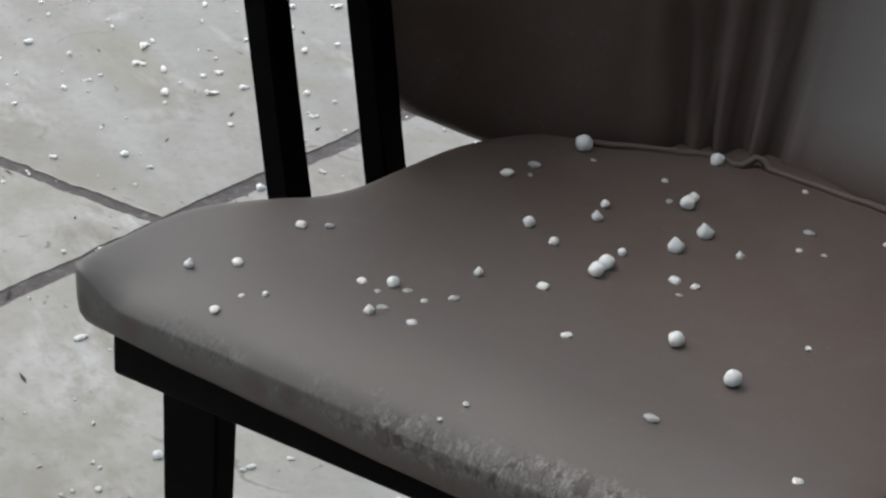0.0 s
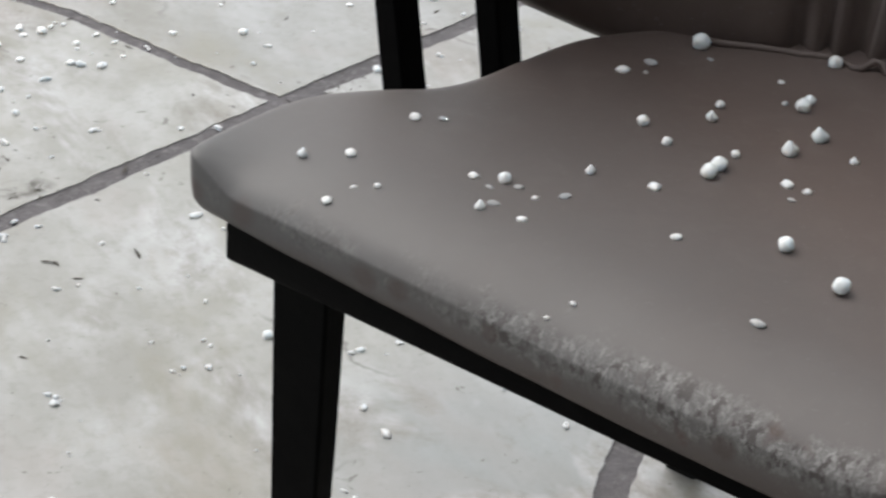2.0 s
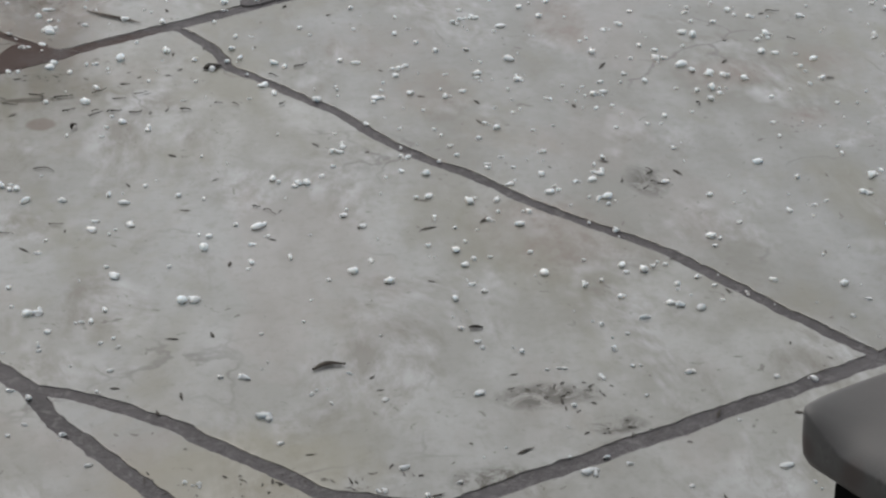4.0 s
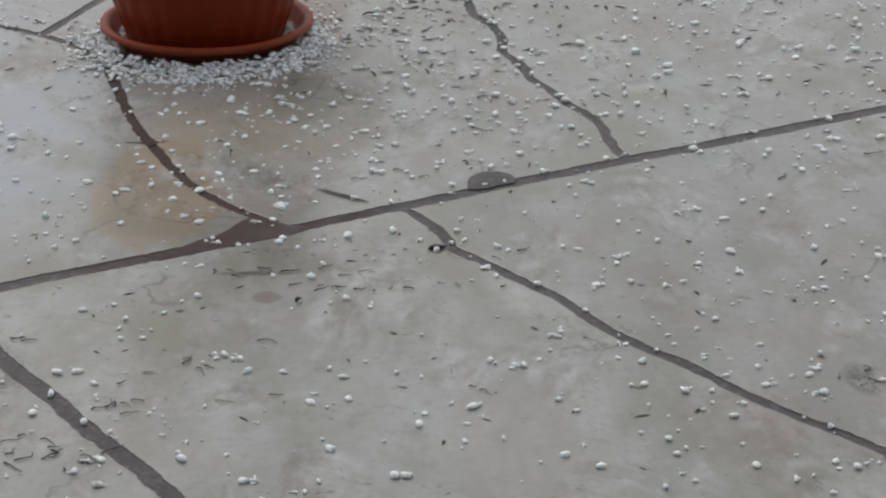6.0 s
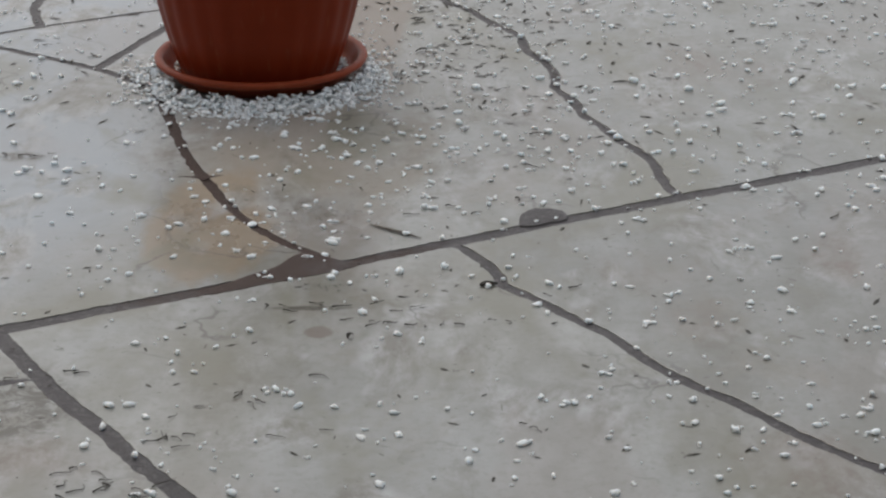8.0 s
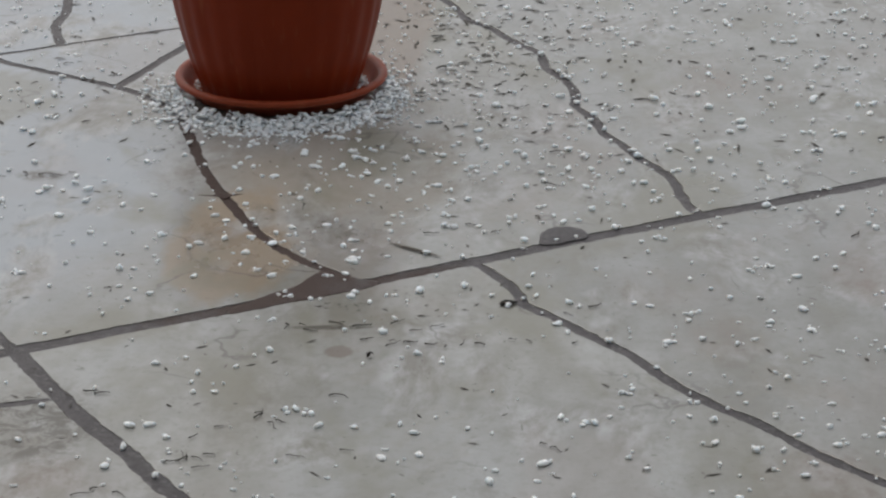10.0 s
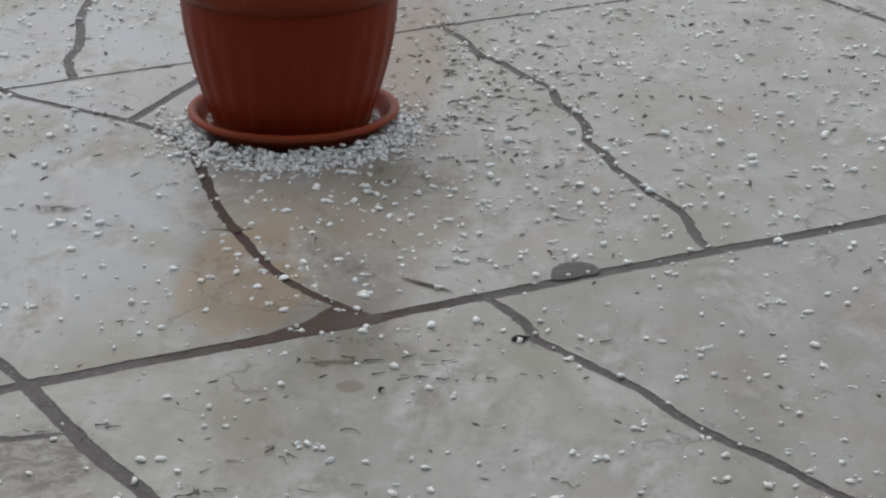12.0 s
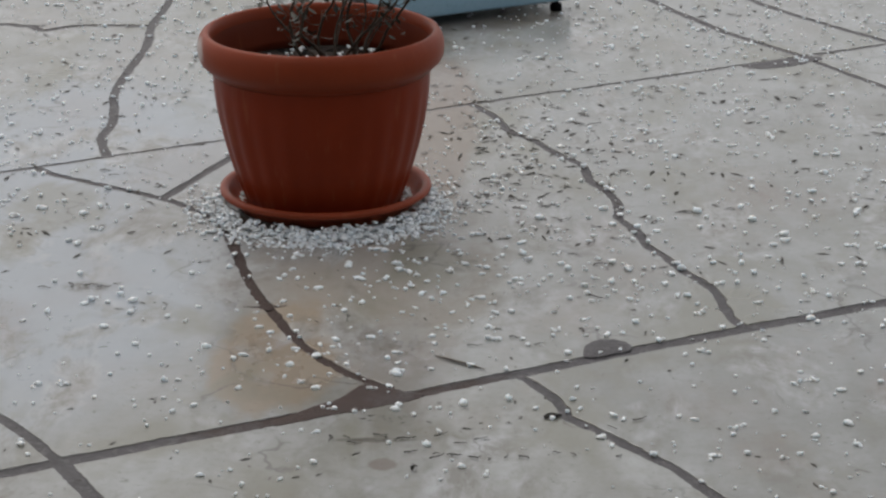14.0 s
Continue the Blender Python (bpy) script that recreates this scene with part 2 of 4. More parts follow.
def leatherette_material():
    m, n, l, b = shader("brown_leatherette", 0.5, 0.0, 0.58)
    tc = n.new("ShaderNodeTexCoord").outputs["Object"]
    a = noise_node(n, l, tc, 6.0, 5, 0.6)
    g = noise_node(n, l, tc, 900.0, 3, 0.6)
    base = mixed(n, l, ramp(n, l, a, 0.3, 0.7), (0.067, 0.047, 0.040, 1), (0.086, 0.064, 0.056, 1))
    # blotches where water dried
    blotch = noise_node(n, l, tc, 34.0, 5, 0.65, 0.4)
    base = mixed(n, l, calc(n, l, 'MULTIPLY', ramp(n, l, blotch, 0.50, 0.72), 0.30), base, (0.118, 0.096, 0.086, 1))
    base = mixed(n, l, calc(n, l, 'MULTIPLY', ramp(n, l, noise_node(n, l, tc, 260.0, 2, 0.5), 0.66, 0.74), 0.35), base, (0.150, 0.138, 0.130, 1))
    # sky sheen painted as grey, with dust and weathering, over the top's front half
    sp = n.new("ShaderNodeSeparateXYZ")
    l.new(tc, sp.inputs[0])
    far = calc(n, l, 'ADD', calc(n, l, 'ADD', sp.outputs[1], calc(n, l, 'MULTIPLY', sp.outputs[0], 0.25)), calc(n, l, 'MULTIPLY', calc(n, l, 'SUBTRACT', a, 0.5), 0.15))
    grey_sheen = calc(n, l, 'MULTIPLY', ramp(n, l, far, 0.02, 0.32, (1, 1, 1, 1), (0, 0, 0, 1)), ramp(n, l, sp.outputs[2], 0.40, 0.43))
    grey_sheen = calc(n, l, 'MULTIPLY', grey_sheen, ramp(n, l, sp.outputs[0], 0.485, 0.510, (1, 1, 1, 1), (0, 0, 0, 1)))
    base = mixed(n, l, calc(n, l, 'MULTIPLY', grey_sheen, 0.88), base, (0.090, 0.092, 0.093, 1))
    # scuffed, peeling band with drip-shaped flakes along the front edge
    sep = n.new("ShaderNodeSeparateXYZ")
    l.new(tc, sep.inputs[0])
    mp = n.new("ShaderNodeMapping")
    mp.inputs["Scale"].default_value = (210, 125, 125)
    l.new(tc, mp.inputs["Vector"])
    flake = noise_node(n, l, mp.outputs[0], 1.0, 5, 0.62, 0.9)
    wob = noise_node(n, l, tc, 30.0, 5, 0.65)
    edge = calc(n, l, 'ADD', sep.outputs[1], calc(n, l, 'MULTIPLY', calc(n, l, 'SUBTRACT', wob, 0.5), 0.060))
    edge = calc(n, l, 'ADD', edge, calc(n, l, 'MULTIPLY', calc(n, l, 'SUBTRACT', 0.36, sep.outputs[0]), 0.026))
    band = ramp(n, l, edge, 0.004, 0.014, (1, 1, 1, 1), (0, 0, 0, 1))
    band = calc(n, l, 'MULTIPLY', band, ramp(n, l, sep.outputs[0], 0.02, 0.24, (0.25, 0.25, 0.25, 1), (1, 1, 1, 1)))
    band = calc(n, l, 'MULTIPLY', band, ramp(n, l, sep.outputs[0], 0.478, 0.498, (1, 1, 1, 1), (0, 0, 0, 1)))
    group = ramp(n, l, noise_node(n, l, tc, 26.0, 2, 0.5), 0.36, 0.54)
    thick = ramp(n, l, sep.outputs[0], 0.10, 0.34)
    band = calc(n, l, 'MULTIPLY', band, calc(n, l, 'MAXIMUM', group, thick))
    low = ramp(n, l, calc(n, l, 'ADD', sep.outputs[2], calc(n, l, 'MULTIPLY', calc(n, l, 'SUBTRACT', wob, 0.5), 0.03)), 0.420, 0.430)
    zone = calc(n, l, 'MULTIPLY', band, low)
    # bare grey cloth, pale curled flake edges and dark pits between them
    base = mixed(n, l, calc(n, l, 'MULTIPLY', zone, 0.35), base, (0.128, 0.127, 0.125, 1))
    curl = calc(n, l, 'ABSOLUTE', calc(n, l, 'SUBTRACT', flake, 0.5))
    rims = ramp(n, l, curl, 0.008, 0.045, (1, 1, 1, 1), (0, 0, 0, 1))
    chips = ramp(n, l, noise_node(n, l, mp.outputs[0], 1.25, 4, 0.7, 0.6), 0.52, 0.60)
    peel = calc(n, l, 'MULTIPLY', calc(n, l, 'MAXIMUM', calc(n, l, 'MULTIPLY', rims, 0.55), chips), zone)
    base = mixed(n, l, calc(n, l, 'MULTIPLY', peel, 0.72), base, (0.25, 0.25, 0.244, 1))
    pit = calc(n, l, 'MULTIPLY', ramp(n, l, noise_node(n, l, mp.outputs[0], 0.70, 4, 0.65, 0.5), 0.535, 0.575), zone)
    base = mixed(n, l, calc(n, l, 'MULTIPLY', pit, 0.9), base, (0.045, 0.038, 0.035, 1))
    # the smudged red-brown end of the cushion, with its shade painted in
    shaded_end = calc(n, l, 'MULTIPLY', ramp(n, l, sep.outputs[0], 0.496, 0.506), ramp(n, l, sep.outputs[2], 0.450, 0.460, (1, 1, 1, 1), (0, 0, 0, 1)))
    end_brown = mixed(n, l, ramp(n, l, wob, 0.40, 0.62), (0.040, 0.016, 0.010, 1), (0.088, 0.048, 0.036, 1))
    base = mixed(n, l, calc(n, l, 'MULTIPLY', shaded_end, 0.95), base, end_brown)
    # the near corner and the seam beside the arm are rubbed and stained too
    rub = calc(n, l, 'MULTIPLY', spot_mask(n, l, tc, 0.487, 0.168, 0.016, 0.020, wob, 0.6, 0.455, 0.03), ramp(n, l, flake, 0.52, 0.60))
    base = mixed(n, l, calc(n, l, 'MULTIPLY', rub, 0.6), base, (0.19, 0.18, 0.17, 1))
    # right half of the back: its sky-lit grey is painted into the colour
    sky_lit = calc(n, l, 'MULTIPLY', ramp(n, l, sep.outputs[0], 0.25, 0.33), ramp(n, l, sep.outputs[2], 0.466, 0.500))
    base = mixed(n, l, calc(n, l, 'MULTIPLY', sky_lit, 0.85), base, (0.132, 0.132, 0.130, 1))
    for x, z, r in ((-0.002, 0.434, 0.011), (0.042, 0.431, 0.014), (0.140, 0.428, 0.012), (0.165, 0.430, 0.010), (0.235, 0.430, 0.008), (0.395, 0.426, 0.010)):
        blot = spot_mask(n, l, tc, x, 0.0, r, 0.05, wob, 0.5, z, r)
        base = mixed(n, l, calc(n, l, 'MULTIPLY', blot, 0.6), base, (0.058, 0.039, 0.033, 1))
    rust = calc(n, l, 'MULTIPLY', ramp(n, l, noise_node(n, l, tc, 30.0, 3, 0.6, 0.5), 0.60, 0.68), band)
    base = mixed(n, l, calc(n, l, 'MULTIPLY', rust, 0.6), base, (0.075, 0.045, 0.035, 1))
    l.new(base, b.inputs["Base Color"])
    r = n.new("ShaderNodeMapRange")
    l.new(a, r.inputs[0])
    r.inputs[3].default_value, r.inputs[4].default_value = 0.50, 0.66
    l.new(r.outputs[0], b.inputs["Roughness"])
    h = calc(n, l, 'ADD', calc(n, l, 'MULTIPLY', g, 0.15), calc(n, l, 'MULTIPLY', noise_node(n, l, tc, 16.0, 3, 0.5), 1.4))
    bumped(n, l, b, h, 0.25, 0.004)
    return m


def black_metal_material():
    m, n, l, b = shader("black_painted_metal", 0.55, 0.0, 0.04)
    tc = n.new("ShaderNodeTexCoord").outputs["Object"]
    a = noise_node(n, l, tc, 40.0, 5, 0.65)
    g = noise_node(n, l, tc, 500.0, 3, 0.6)
    l.new(mixed(n, l, ramp(n, l, a, 0.45, 0.75), (0.0012, 0.0012, 0.0014, 1), (0.003, 0.003, 0.003, 1)), b.inputs["Base Color"])
    bumped(n, l, b, calc(n, l, 'ADD', a, calc(n, l, 'MULTIPLY', g, 0.4)), 0.3, 0.002)
    return m


def terracotta_plastic_material(name, tint):
    m, n, l, b = shader(name, 0.36, 0.0, 0.11)
    tc = n.new("ShaderNodeTexCoord").outputs["Object"]
    a = noise_node(n, l, tc, 9.0, 5, 0.6)
    mp = n.new("ShaderNodeMapping")
    mp.inputs["Scale"].default_value = (60, 60, 3)
    l.new(tc, mp.inputs["Vector"])
    run = noise_node(n, l, mp.outputs[0], 1.0, 3, 0.6)
    base = mixed(n, l, ramp(n, l, a, 0.3, 0.7), tuple(c * 0.86 for c in tint[:3]) + (1,), tint)
    base = mixed(n, l, calc(n, l, 'MULTIPLY', ramp(n, l, run, 0.60, 0.72), 0.30), base, (0.28, 0.095, 0.045, 1))
    scuff = spot_mask(n, l, world_place(n), -0.482, 3.860, 0.030, 0.050, a, 0.35, 0.283, 0.026)
    base = mixed(n, l, calc(n, l, 'MULTIPLY', scuff, 0.75), base, (0.55, 0.50, 0.47, 1))
    l.new(base, b.inputs["Base Color"])
    r = n.new("ShaderNodeMapRange")
    l.new(run, r.inputs[0])
    r.inputs[3].default_value, r.inputs[4].default_value = 0.30, 0.48
    l.new(r.outputs[0], b.inputs["Roughness"])
    bumped(n, l, b, calc(n, l, 'ADD', a, calc(n, l, 'MULTIPLY', run, 0.5)), 0.15, 0.003)
    return m


def ice_material(name, clear=0.0, tone=1.0):
    m, n, l, b = shader(name, 0.22)
    p = world_place(n)
    a = noise_node(n, l, p, 160.0, 3, 0.6)
    l.new(mixed(n, l, ramp(n, l, a, 0.3, 0.7), (0.79 * tone, 0.88 * tone, 0.94 * tone, 1), (0.90 * tone, 0.96 * tone, 0.99 * tone, 1)), b.inputs["Base Color"])
    b.inputs["Subsurface Weight"].default_value = 0.9
    b.inputs["Subsurface Scale"].default_value = 1.0
    b.inputs["Subsurface Radius"].default_value = (0.007, 0.0075, 0.008)
    b.inputs["Transmission Weight"].default_value = clear
    b.inputs["IOR"].default_value = 1.31
    bumped(n, l, b, a, 0.3, 0.002)
    return m


def plain_material(name, c0, c1, rough, scale, bump=0.3, depth=0.003, spec=0.5):
    m, n, l, b = shader(name, rough, 0.0, spec)
    p = world_place(n)
    a = noise_node(n, l, p, scale, 5, 0.65)
    g = noise_node(n, l, p, scale * 9, 3, 0.65)
    base = mixed(n, l, ramp(n, l, a, 0.3, 0.7), c0 + (1,), c1 + (1,))
    base = mixed(n, l, calc(n, l, 'MULTIPLY', ramp(n, l, g, 0.5, 0.8), 0.35), base, tuple(c * 0.6 for c in c0) + (1,))
    l.new(base, b.inputs["Base Color"])
    bumped(n, l, b, calc(n, l, 'ADD', a, calc(n, l, 'MULTIPLY', g, 0.4)), bump, depth)
    return m


def water_material():
    m, n, l, b = shader("clear_water", 0.02)
    b.inputs["Base Color"].default_value = (1, 1, 1, 1)
    b.inputs["Transmission Weight"].default_value = 1.0
    b.inputs["IOR"].default_value = 1.33
    return m


WATER = water_material()
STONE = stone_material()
MORTAR = mortar_material()
LEATHER = leatherette_material()
BLACK = black_metal_material()
WET_BLACK = plain_material("wet_black_paint", (0.0015, 0.0015, 0.002), (0.003, 0.003, 0.0035), 0.18, 55.0, 0.15, 0.002, 0.2)
POT = terracotta_plastic_material("terracotta_plastic", (0.225, 0.031, 0.010, 1))
SHADED = terracotta_plastic_material("shaded_inner_plastic", (0.150, 0.030, 0.014, 1))
SAUCER = terracotta_plastic_material("saucer_plastic", (0.250, 0.047, 0.019, 1))
ICE = ice_material("white_hail_ice")
SEAT_ICE = ice_material("bluish_hail_ice", 0.15, 0.98)
MELTING = ice_material("melting_hail_ice", 0.30, 0.92)
CLEAR_ICE = ice_material("clear_hail_ice", 0.55, 0.9)
SOIL = plain_material("dark_soil", (0.020, 0.014, 0.010), (0.05, 0.035, 0.025), 0.9, 60.0, 0.8, 0.01)
TWIG = plain_material("dry_twig", (0.03, 0.021, 0.015), (0.09, 0.065, 0.042), 0.8, 120.0)
BROWN_LEAF = plain_material("brown_dry_leaf", (0.085, 0.07, 0.05), (0.17, 0.145, 0.11), 0.55, 70.0)
DRY_LEAF = plain_material("dead_leaf", (0.016, 0.014, 0.011), (0.05, 0.042, 0.03), 0.75, 90.0)
GREEN = plain_material("dark_green_leaf", (0.022, 0.022, 0.014), (0.045, 0.042, 0.026), 0.55, 80.0)
BLUE = plain_material("pale_blue_paint", (0.20, 0.34, 0.43), (0.27, 0.41, 0.50), 0.4, 12.0, 0.2)
RENDERED = plain_material("grey_wall_render", (0.075, 0.072, 0.068), (0.105, 0.10, 0.095), 0.85, 5.0)


# ---------------- small builders ----------------
def mesh_of(bm, name, material, smooth=True):
    me = bpy.data.meshes.new(name)
    bmesh.ops.recalc_face_normals(bm, faces=bm.faces[:])
    bm.to_mesh(me)
    bm.free()
    me.materials.append(material)
    if smooth:
        me.polygons.foreach_set("use_smooth", [True] * len(me.polygons))
    return me


def part(name, bm, material, parent, label="", smooth=True):
    ob = new(name, mesh_of(bm, name, material, smooth))
    ob.parent = parent
    if label:
        tagged(ob, label)
    return ob


def spline(points, step, closed=False):
    """Points along a smooth curve through the given plan points."""
    pts = [Vector(p) for p in points]
    n, out = len(pts), []
    for i in range(n if closed else n - 1):
        if closed:
            a, b, c, d = pts[i - 1], pts[i], pts[(i + 1) % n], pts[(i + 2) % n]
        else:
            a, b, c, d = pts[max(i - 1, 0)], pts[i], pts[i + 1], pts[min(i + 2, n - 1)]
        k = max(1, int((c - b).length / step))
        for j in range(k):
            t = j / k
            out.append(0.5 * ((2 * b) + (c - a) * t + (2 * a - 5 * b + 4 * c - d) * t * t + (3 * b - a - 3 * c + d) * t ** 3))
    if not closed:
        out.append(pts[-1])
    return out


def ring_surface(bm, rings, closed=True, cap_ends=True):
    rows = [[bm.verts.new(p) for p in r] for r in rings]
    n = len(rows[0])
    for r0, r1 in zip(rows, rows[1:]):
        for i in range(n if closed else n - 1):
            bm.faces.new((r0[i], r0[(i + 1) % n], r1[(i + 1) % n], r1[i]))
    if cap_ends:
        bm.faces.new(rows[0][::-1])
        bm.faces.new(rows[-1])
    return rows


def lathe(bm, profile, segments=96, ripple=None):
    rings = []
    for k, (r, z) in enumerate(profile):
        ring = []
        for i in range(segments):
            a = 2 * math.pi * i / segments
            rr = r + (ripple(a, z, k) if ripple else 0.0)
            ring.append((rr * math.cos(a), rr * math.sin(a), z))
        rings.append(ring)
    return ring_surface(bm, rings, True, True)


def tube(bm, points, radius, sides=8, taper=1.0):
    pts = [Vector(p) for p in points]
    rings = []
    for i, p in enumerate(pts):
        d = (pts[min(i + 1, len(pts) - 1)] - pts[max(i - 1, 0)]).normalized()
        side = d.cross(Vector((0, 0, 1)))
        if side.length < 1e-3:
            side = d.cross(Vector((1, 0, 0)))
        side.normalize()
        up = side.cross(d)
        r = radius * (1 + (taper - 1) * i / max(1, len(pts) - 1))
        rings.append([p + (side * math.cos(2 * math.pi * k / sides) + up * math.sin(2 * math.pi * k / sides)) * r for k in range(sides)])
    ring_surface(bm, rings)


def bar(bm, p0, p1, w0, d0, w1, d1, bevel=0.004):
    """A rounded bar from p0 to p1; widths along x, depths along y at both ends."""
    rings = []
    p0, p1 = Vector(p0), Vector(p1)
    for k in range(7):
        t = k / 6
        c = p0.lerp(p1, t)
        w, d = (w0 + (w1 - w0) * t) / 2, (d0 + (d1 - d0) * t) / 2
        b = min(bevel, w * 0.6, d * 0.6)
        wob = 0.0006 * math.sin(7 * t + 40 * p0.x)
        rings.append([c + Vector((x, y, 0)) for x, y in (
            (w - b + wob, -d), (w + wob, -d + b), (w + wob, d - b), (w - b, d), (-w + b, d), (-w, d - b), (-w, -d + b), (-w + b, -d))])
    ring_surface(bm, rings)


def box_bevel(bm, lo, hi, bevel):
    r = bmesh.ops.create_cube(bm, size=1.0)
    vs = r["verts"]
    for v in vs:
        v.co = Vector([lo[i] + (v.co[i] + 0.5) * (hi[i] - lo[i]) for i in range(3)])
    es = list({e for v in vs for e in v.link_edges})
    bmesh.ops.bevel(bm, geom=es, offset=bevel, segments=3, affect='EDGES', profile=0.5)


# ---------------- floor: mortar bed and large stone slabs ----------------
ROWS = [(-6.6, 0.46), (-4.95, 0.45), (-3.3, 0.44), (-1.85, 0.44), (-0.55, 0.44), (0.60, 0.44), (1.774, 0.46), (3.111, 0.5204), (4.570, 0.543),
        (6.10, 0.55), (7.5, 0.55), (9.0, 0.55), (10.6, 0.55)]
ROW_WIDTH = [0.03] * 6 + [0.024, 0.027, 0.013] + [0.02] * 4


def wobble_line(points, amp, step=0.018, seed=0.0):
    out = spline([(x, y, 0) for x, y in points], step)
    for i, p in enumerate(out):
        if 0 < i < len(out) - 1:
            q = Vector((p.x * 7 + seed, p.y * 7, seed))
            q2 = Vector((p.x * 38 + seed, p.y * 38, seed))
            p.x += amp * noise.noise(q) + amp * 0.9 * noise.noise(q2)
            p.y += amp * noise.noise(q + Vector((9, 3, 1))) + amp * 0.9 * noise.noise(q2 + Vector((5, 2, 8)))
    return out


def row_point(k, x):
    y0, s = ROWS[k]
    return (x, y0 + s * x)


def onto(k, x):
    return row_point(k, x)


# joints across each row: row index -> joints in order of x; each a list of plan points from the near row line to the far one
ACROSS = {
    6: [[onto(6, 0.074), (0.042, 1.846), (-0.006, 1.929), (-0.062, 2.016), (-0.111, 2.087), (-0.140, 2.157), (-0.170, 2.201), (-0.223, 2.291),
         (-0.319, 2.438), (-0.384, 2.540), (-0.436, 2.616), (-0.492, 2.713), onto(7, -0.553)],
        [onto(6, 0.735), (0.676, 2.202), (0.604, 2.316), (0.567, 2.376), (0.525, 2.424), (0.473, 2.476), (0.447, 2.508), (0.420, 2.541), (0.397, 2.577), (0.366, 2.616),
         (0.332, 2.650), (0.305, 2.687), (0.281, 2.722), (0.261, 2.761), (0.240, 2.802), (0.207, 2.846), (0.179, 2.882), (0.151, 2.920), (0.131, 2.946), (0.106, 2.977),
         (0.098, 3.019), (0.079, 3.064), (0.055, 3.105), onto(7, 0.034)]],
    7: [[onto(7, -0.553), (-0.658, 2.972), (-0.86, 3.22), (-1.10, 3.55), onto(8, -1.30)],
        [onto(7, -0.129), (-0.157, 3.090), (-0.206, 3.142), (-0.247, 3.201), (-0.277, 3.258), (-0.313, 3.342), (-0.339, 3.415), (-0.363, 3.484), (-0.385, 3.563),
         (-0.405, 3.647), (-0.427, 3.742), (-0.454, 3.822), (-0.503, 3.885), (-0.560, 3.940), (-0.657, 4.005), (-0.769, 4.079), onto(8, -0.815)],
        [onto(7, 0.386), (0.366, 3.338), (0.357, 3.394), (0.351, 3.461), (0.334, 3.513), (0.306, 3.566), (0.286, 3.631), (0.260, 3.687), (0.245, 3.765), (0.219, 3.837),
         (0.224, 3.899), (0.209, 3.973), (0.182, 4.042), (0.172, 4.134), (0.152, 4.169), (0.116, 4.230), (0.082, 4.304), (0.044, 4.353), (0.020, 4.447), (-0.020, 4.535), onto(8, -0.036)],
        [onto(7, 1.38), (1.18, 4.10), (0.98, 4.40), (0.801, 4.678), onto(8, 0.664)]],
    8: [[onto(8, -0.695), (-0.724, 4.313), (-0.719, 4.430), (-0.747, 4.659), (-0.739, 4.886), (-0.735, 5.058), (-0.746, 5.214), (-0.739, 5.466), onto(9, -0.76)],
        [onto(8, 0.664), (0.519, 5.157), (0.378, 5.461), (0.24, 5.85), onto(9, 0.14)],
        [onto(8, 0.875), (0.740, 5.236), (0.613, 5.460), (0.48, 5.85), onto(9, 0.36)]],
    5: [[onto(5, 0.72), (0.50, 1.20), (0.32, 1.44), (0.151, 1.684), (0.109, 1.743), onto(6, 0.074)],
        [onto(5, 0.86), (0.80, 1.15), (0.768, 1.30), (0.780, 1.385), (0.803, 1.422), (0.833, 1.458), (0.865, 1.53), (0.88, 1.72), (0.83, 2.00), (0.791, 2.086), onto(6, 0.757)]],
}
rnd = random.Random(7)
EDGE = 9.0
for k in range(len(ROWS) - 1):
    have = ACROSS.setdefault(k, [])
    lefts = min([min(j[0][0], j[-1][0]) for j in have], default=0.6)
    rights = max([max(j[0][0], j[-1][0]) for j in have], default=0.5)
    x = lefts - rnd.uniform(0.75, 1.1)
    while x > -EDGE:
        d = rnd.uniform(-0.55, -0.15)
        if k == 7 or k == 6:
            d = -0.5
        have.insert(0, [onto(k, x + 0.1), ((x + 0.1 + x + 0.1 + d) / 2 + rnd.uniform(-0.06, 0.06), (onto(k, x)[1] + onto(k + 1, x + d)[1]) / 2), onto(k + 1, x + 0.1 + d)])
        x -= rnd.uniform(0.8, 1.3)
    x = rights + rnd.uniform(0.75, 1.1)
    while x < EDGE:
        d = rnd.uniform(-0.55, -0.15)
        have.append([onto(k, x), (x + d / 2 + rnd.uniform(-0.06, 0.06), (onto(k, x)[1] + onto(k + 1, x + d)[1]) / 2), onto(k + 1, x + d)])
        x += rnd.uniform(0.8, 1.3)


def offset_inside(line, w):
    out = []
    for i, p in enumerate(line):
        d = line[min(i + 1, len(line) - 1)] - line[max(i - 1, 0)]
        d.normalize()
        jag = 0.0030 * noise.noise(Vector((p.x * 55 + w * 300, p.y * 55, 3.3 + d.x)))
        out.append(p + Vector((-d.y, d.x, 0)) * (w / 2 + jag))
    return out


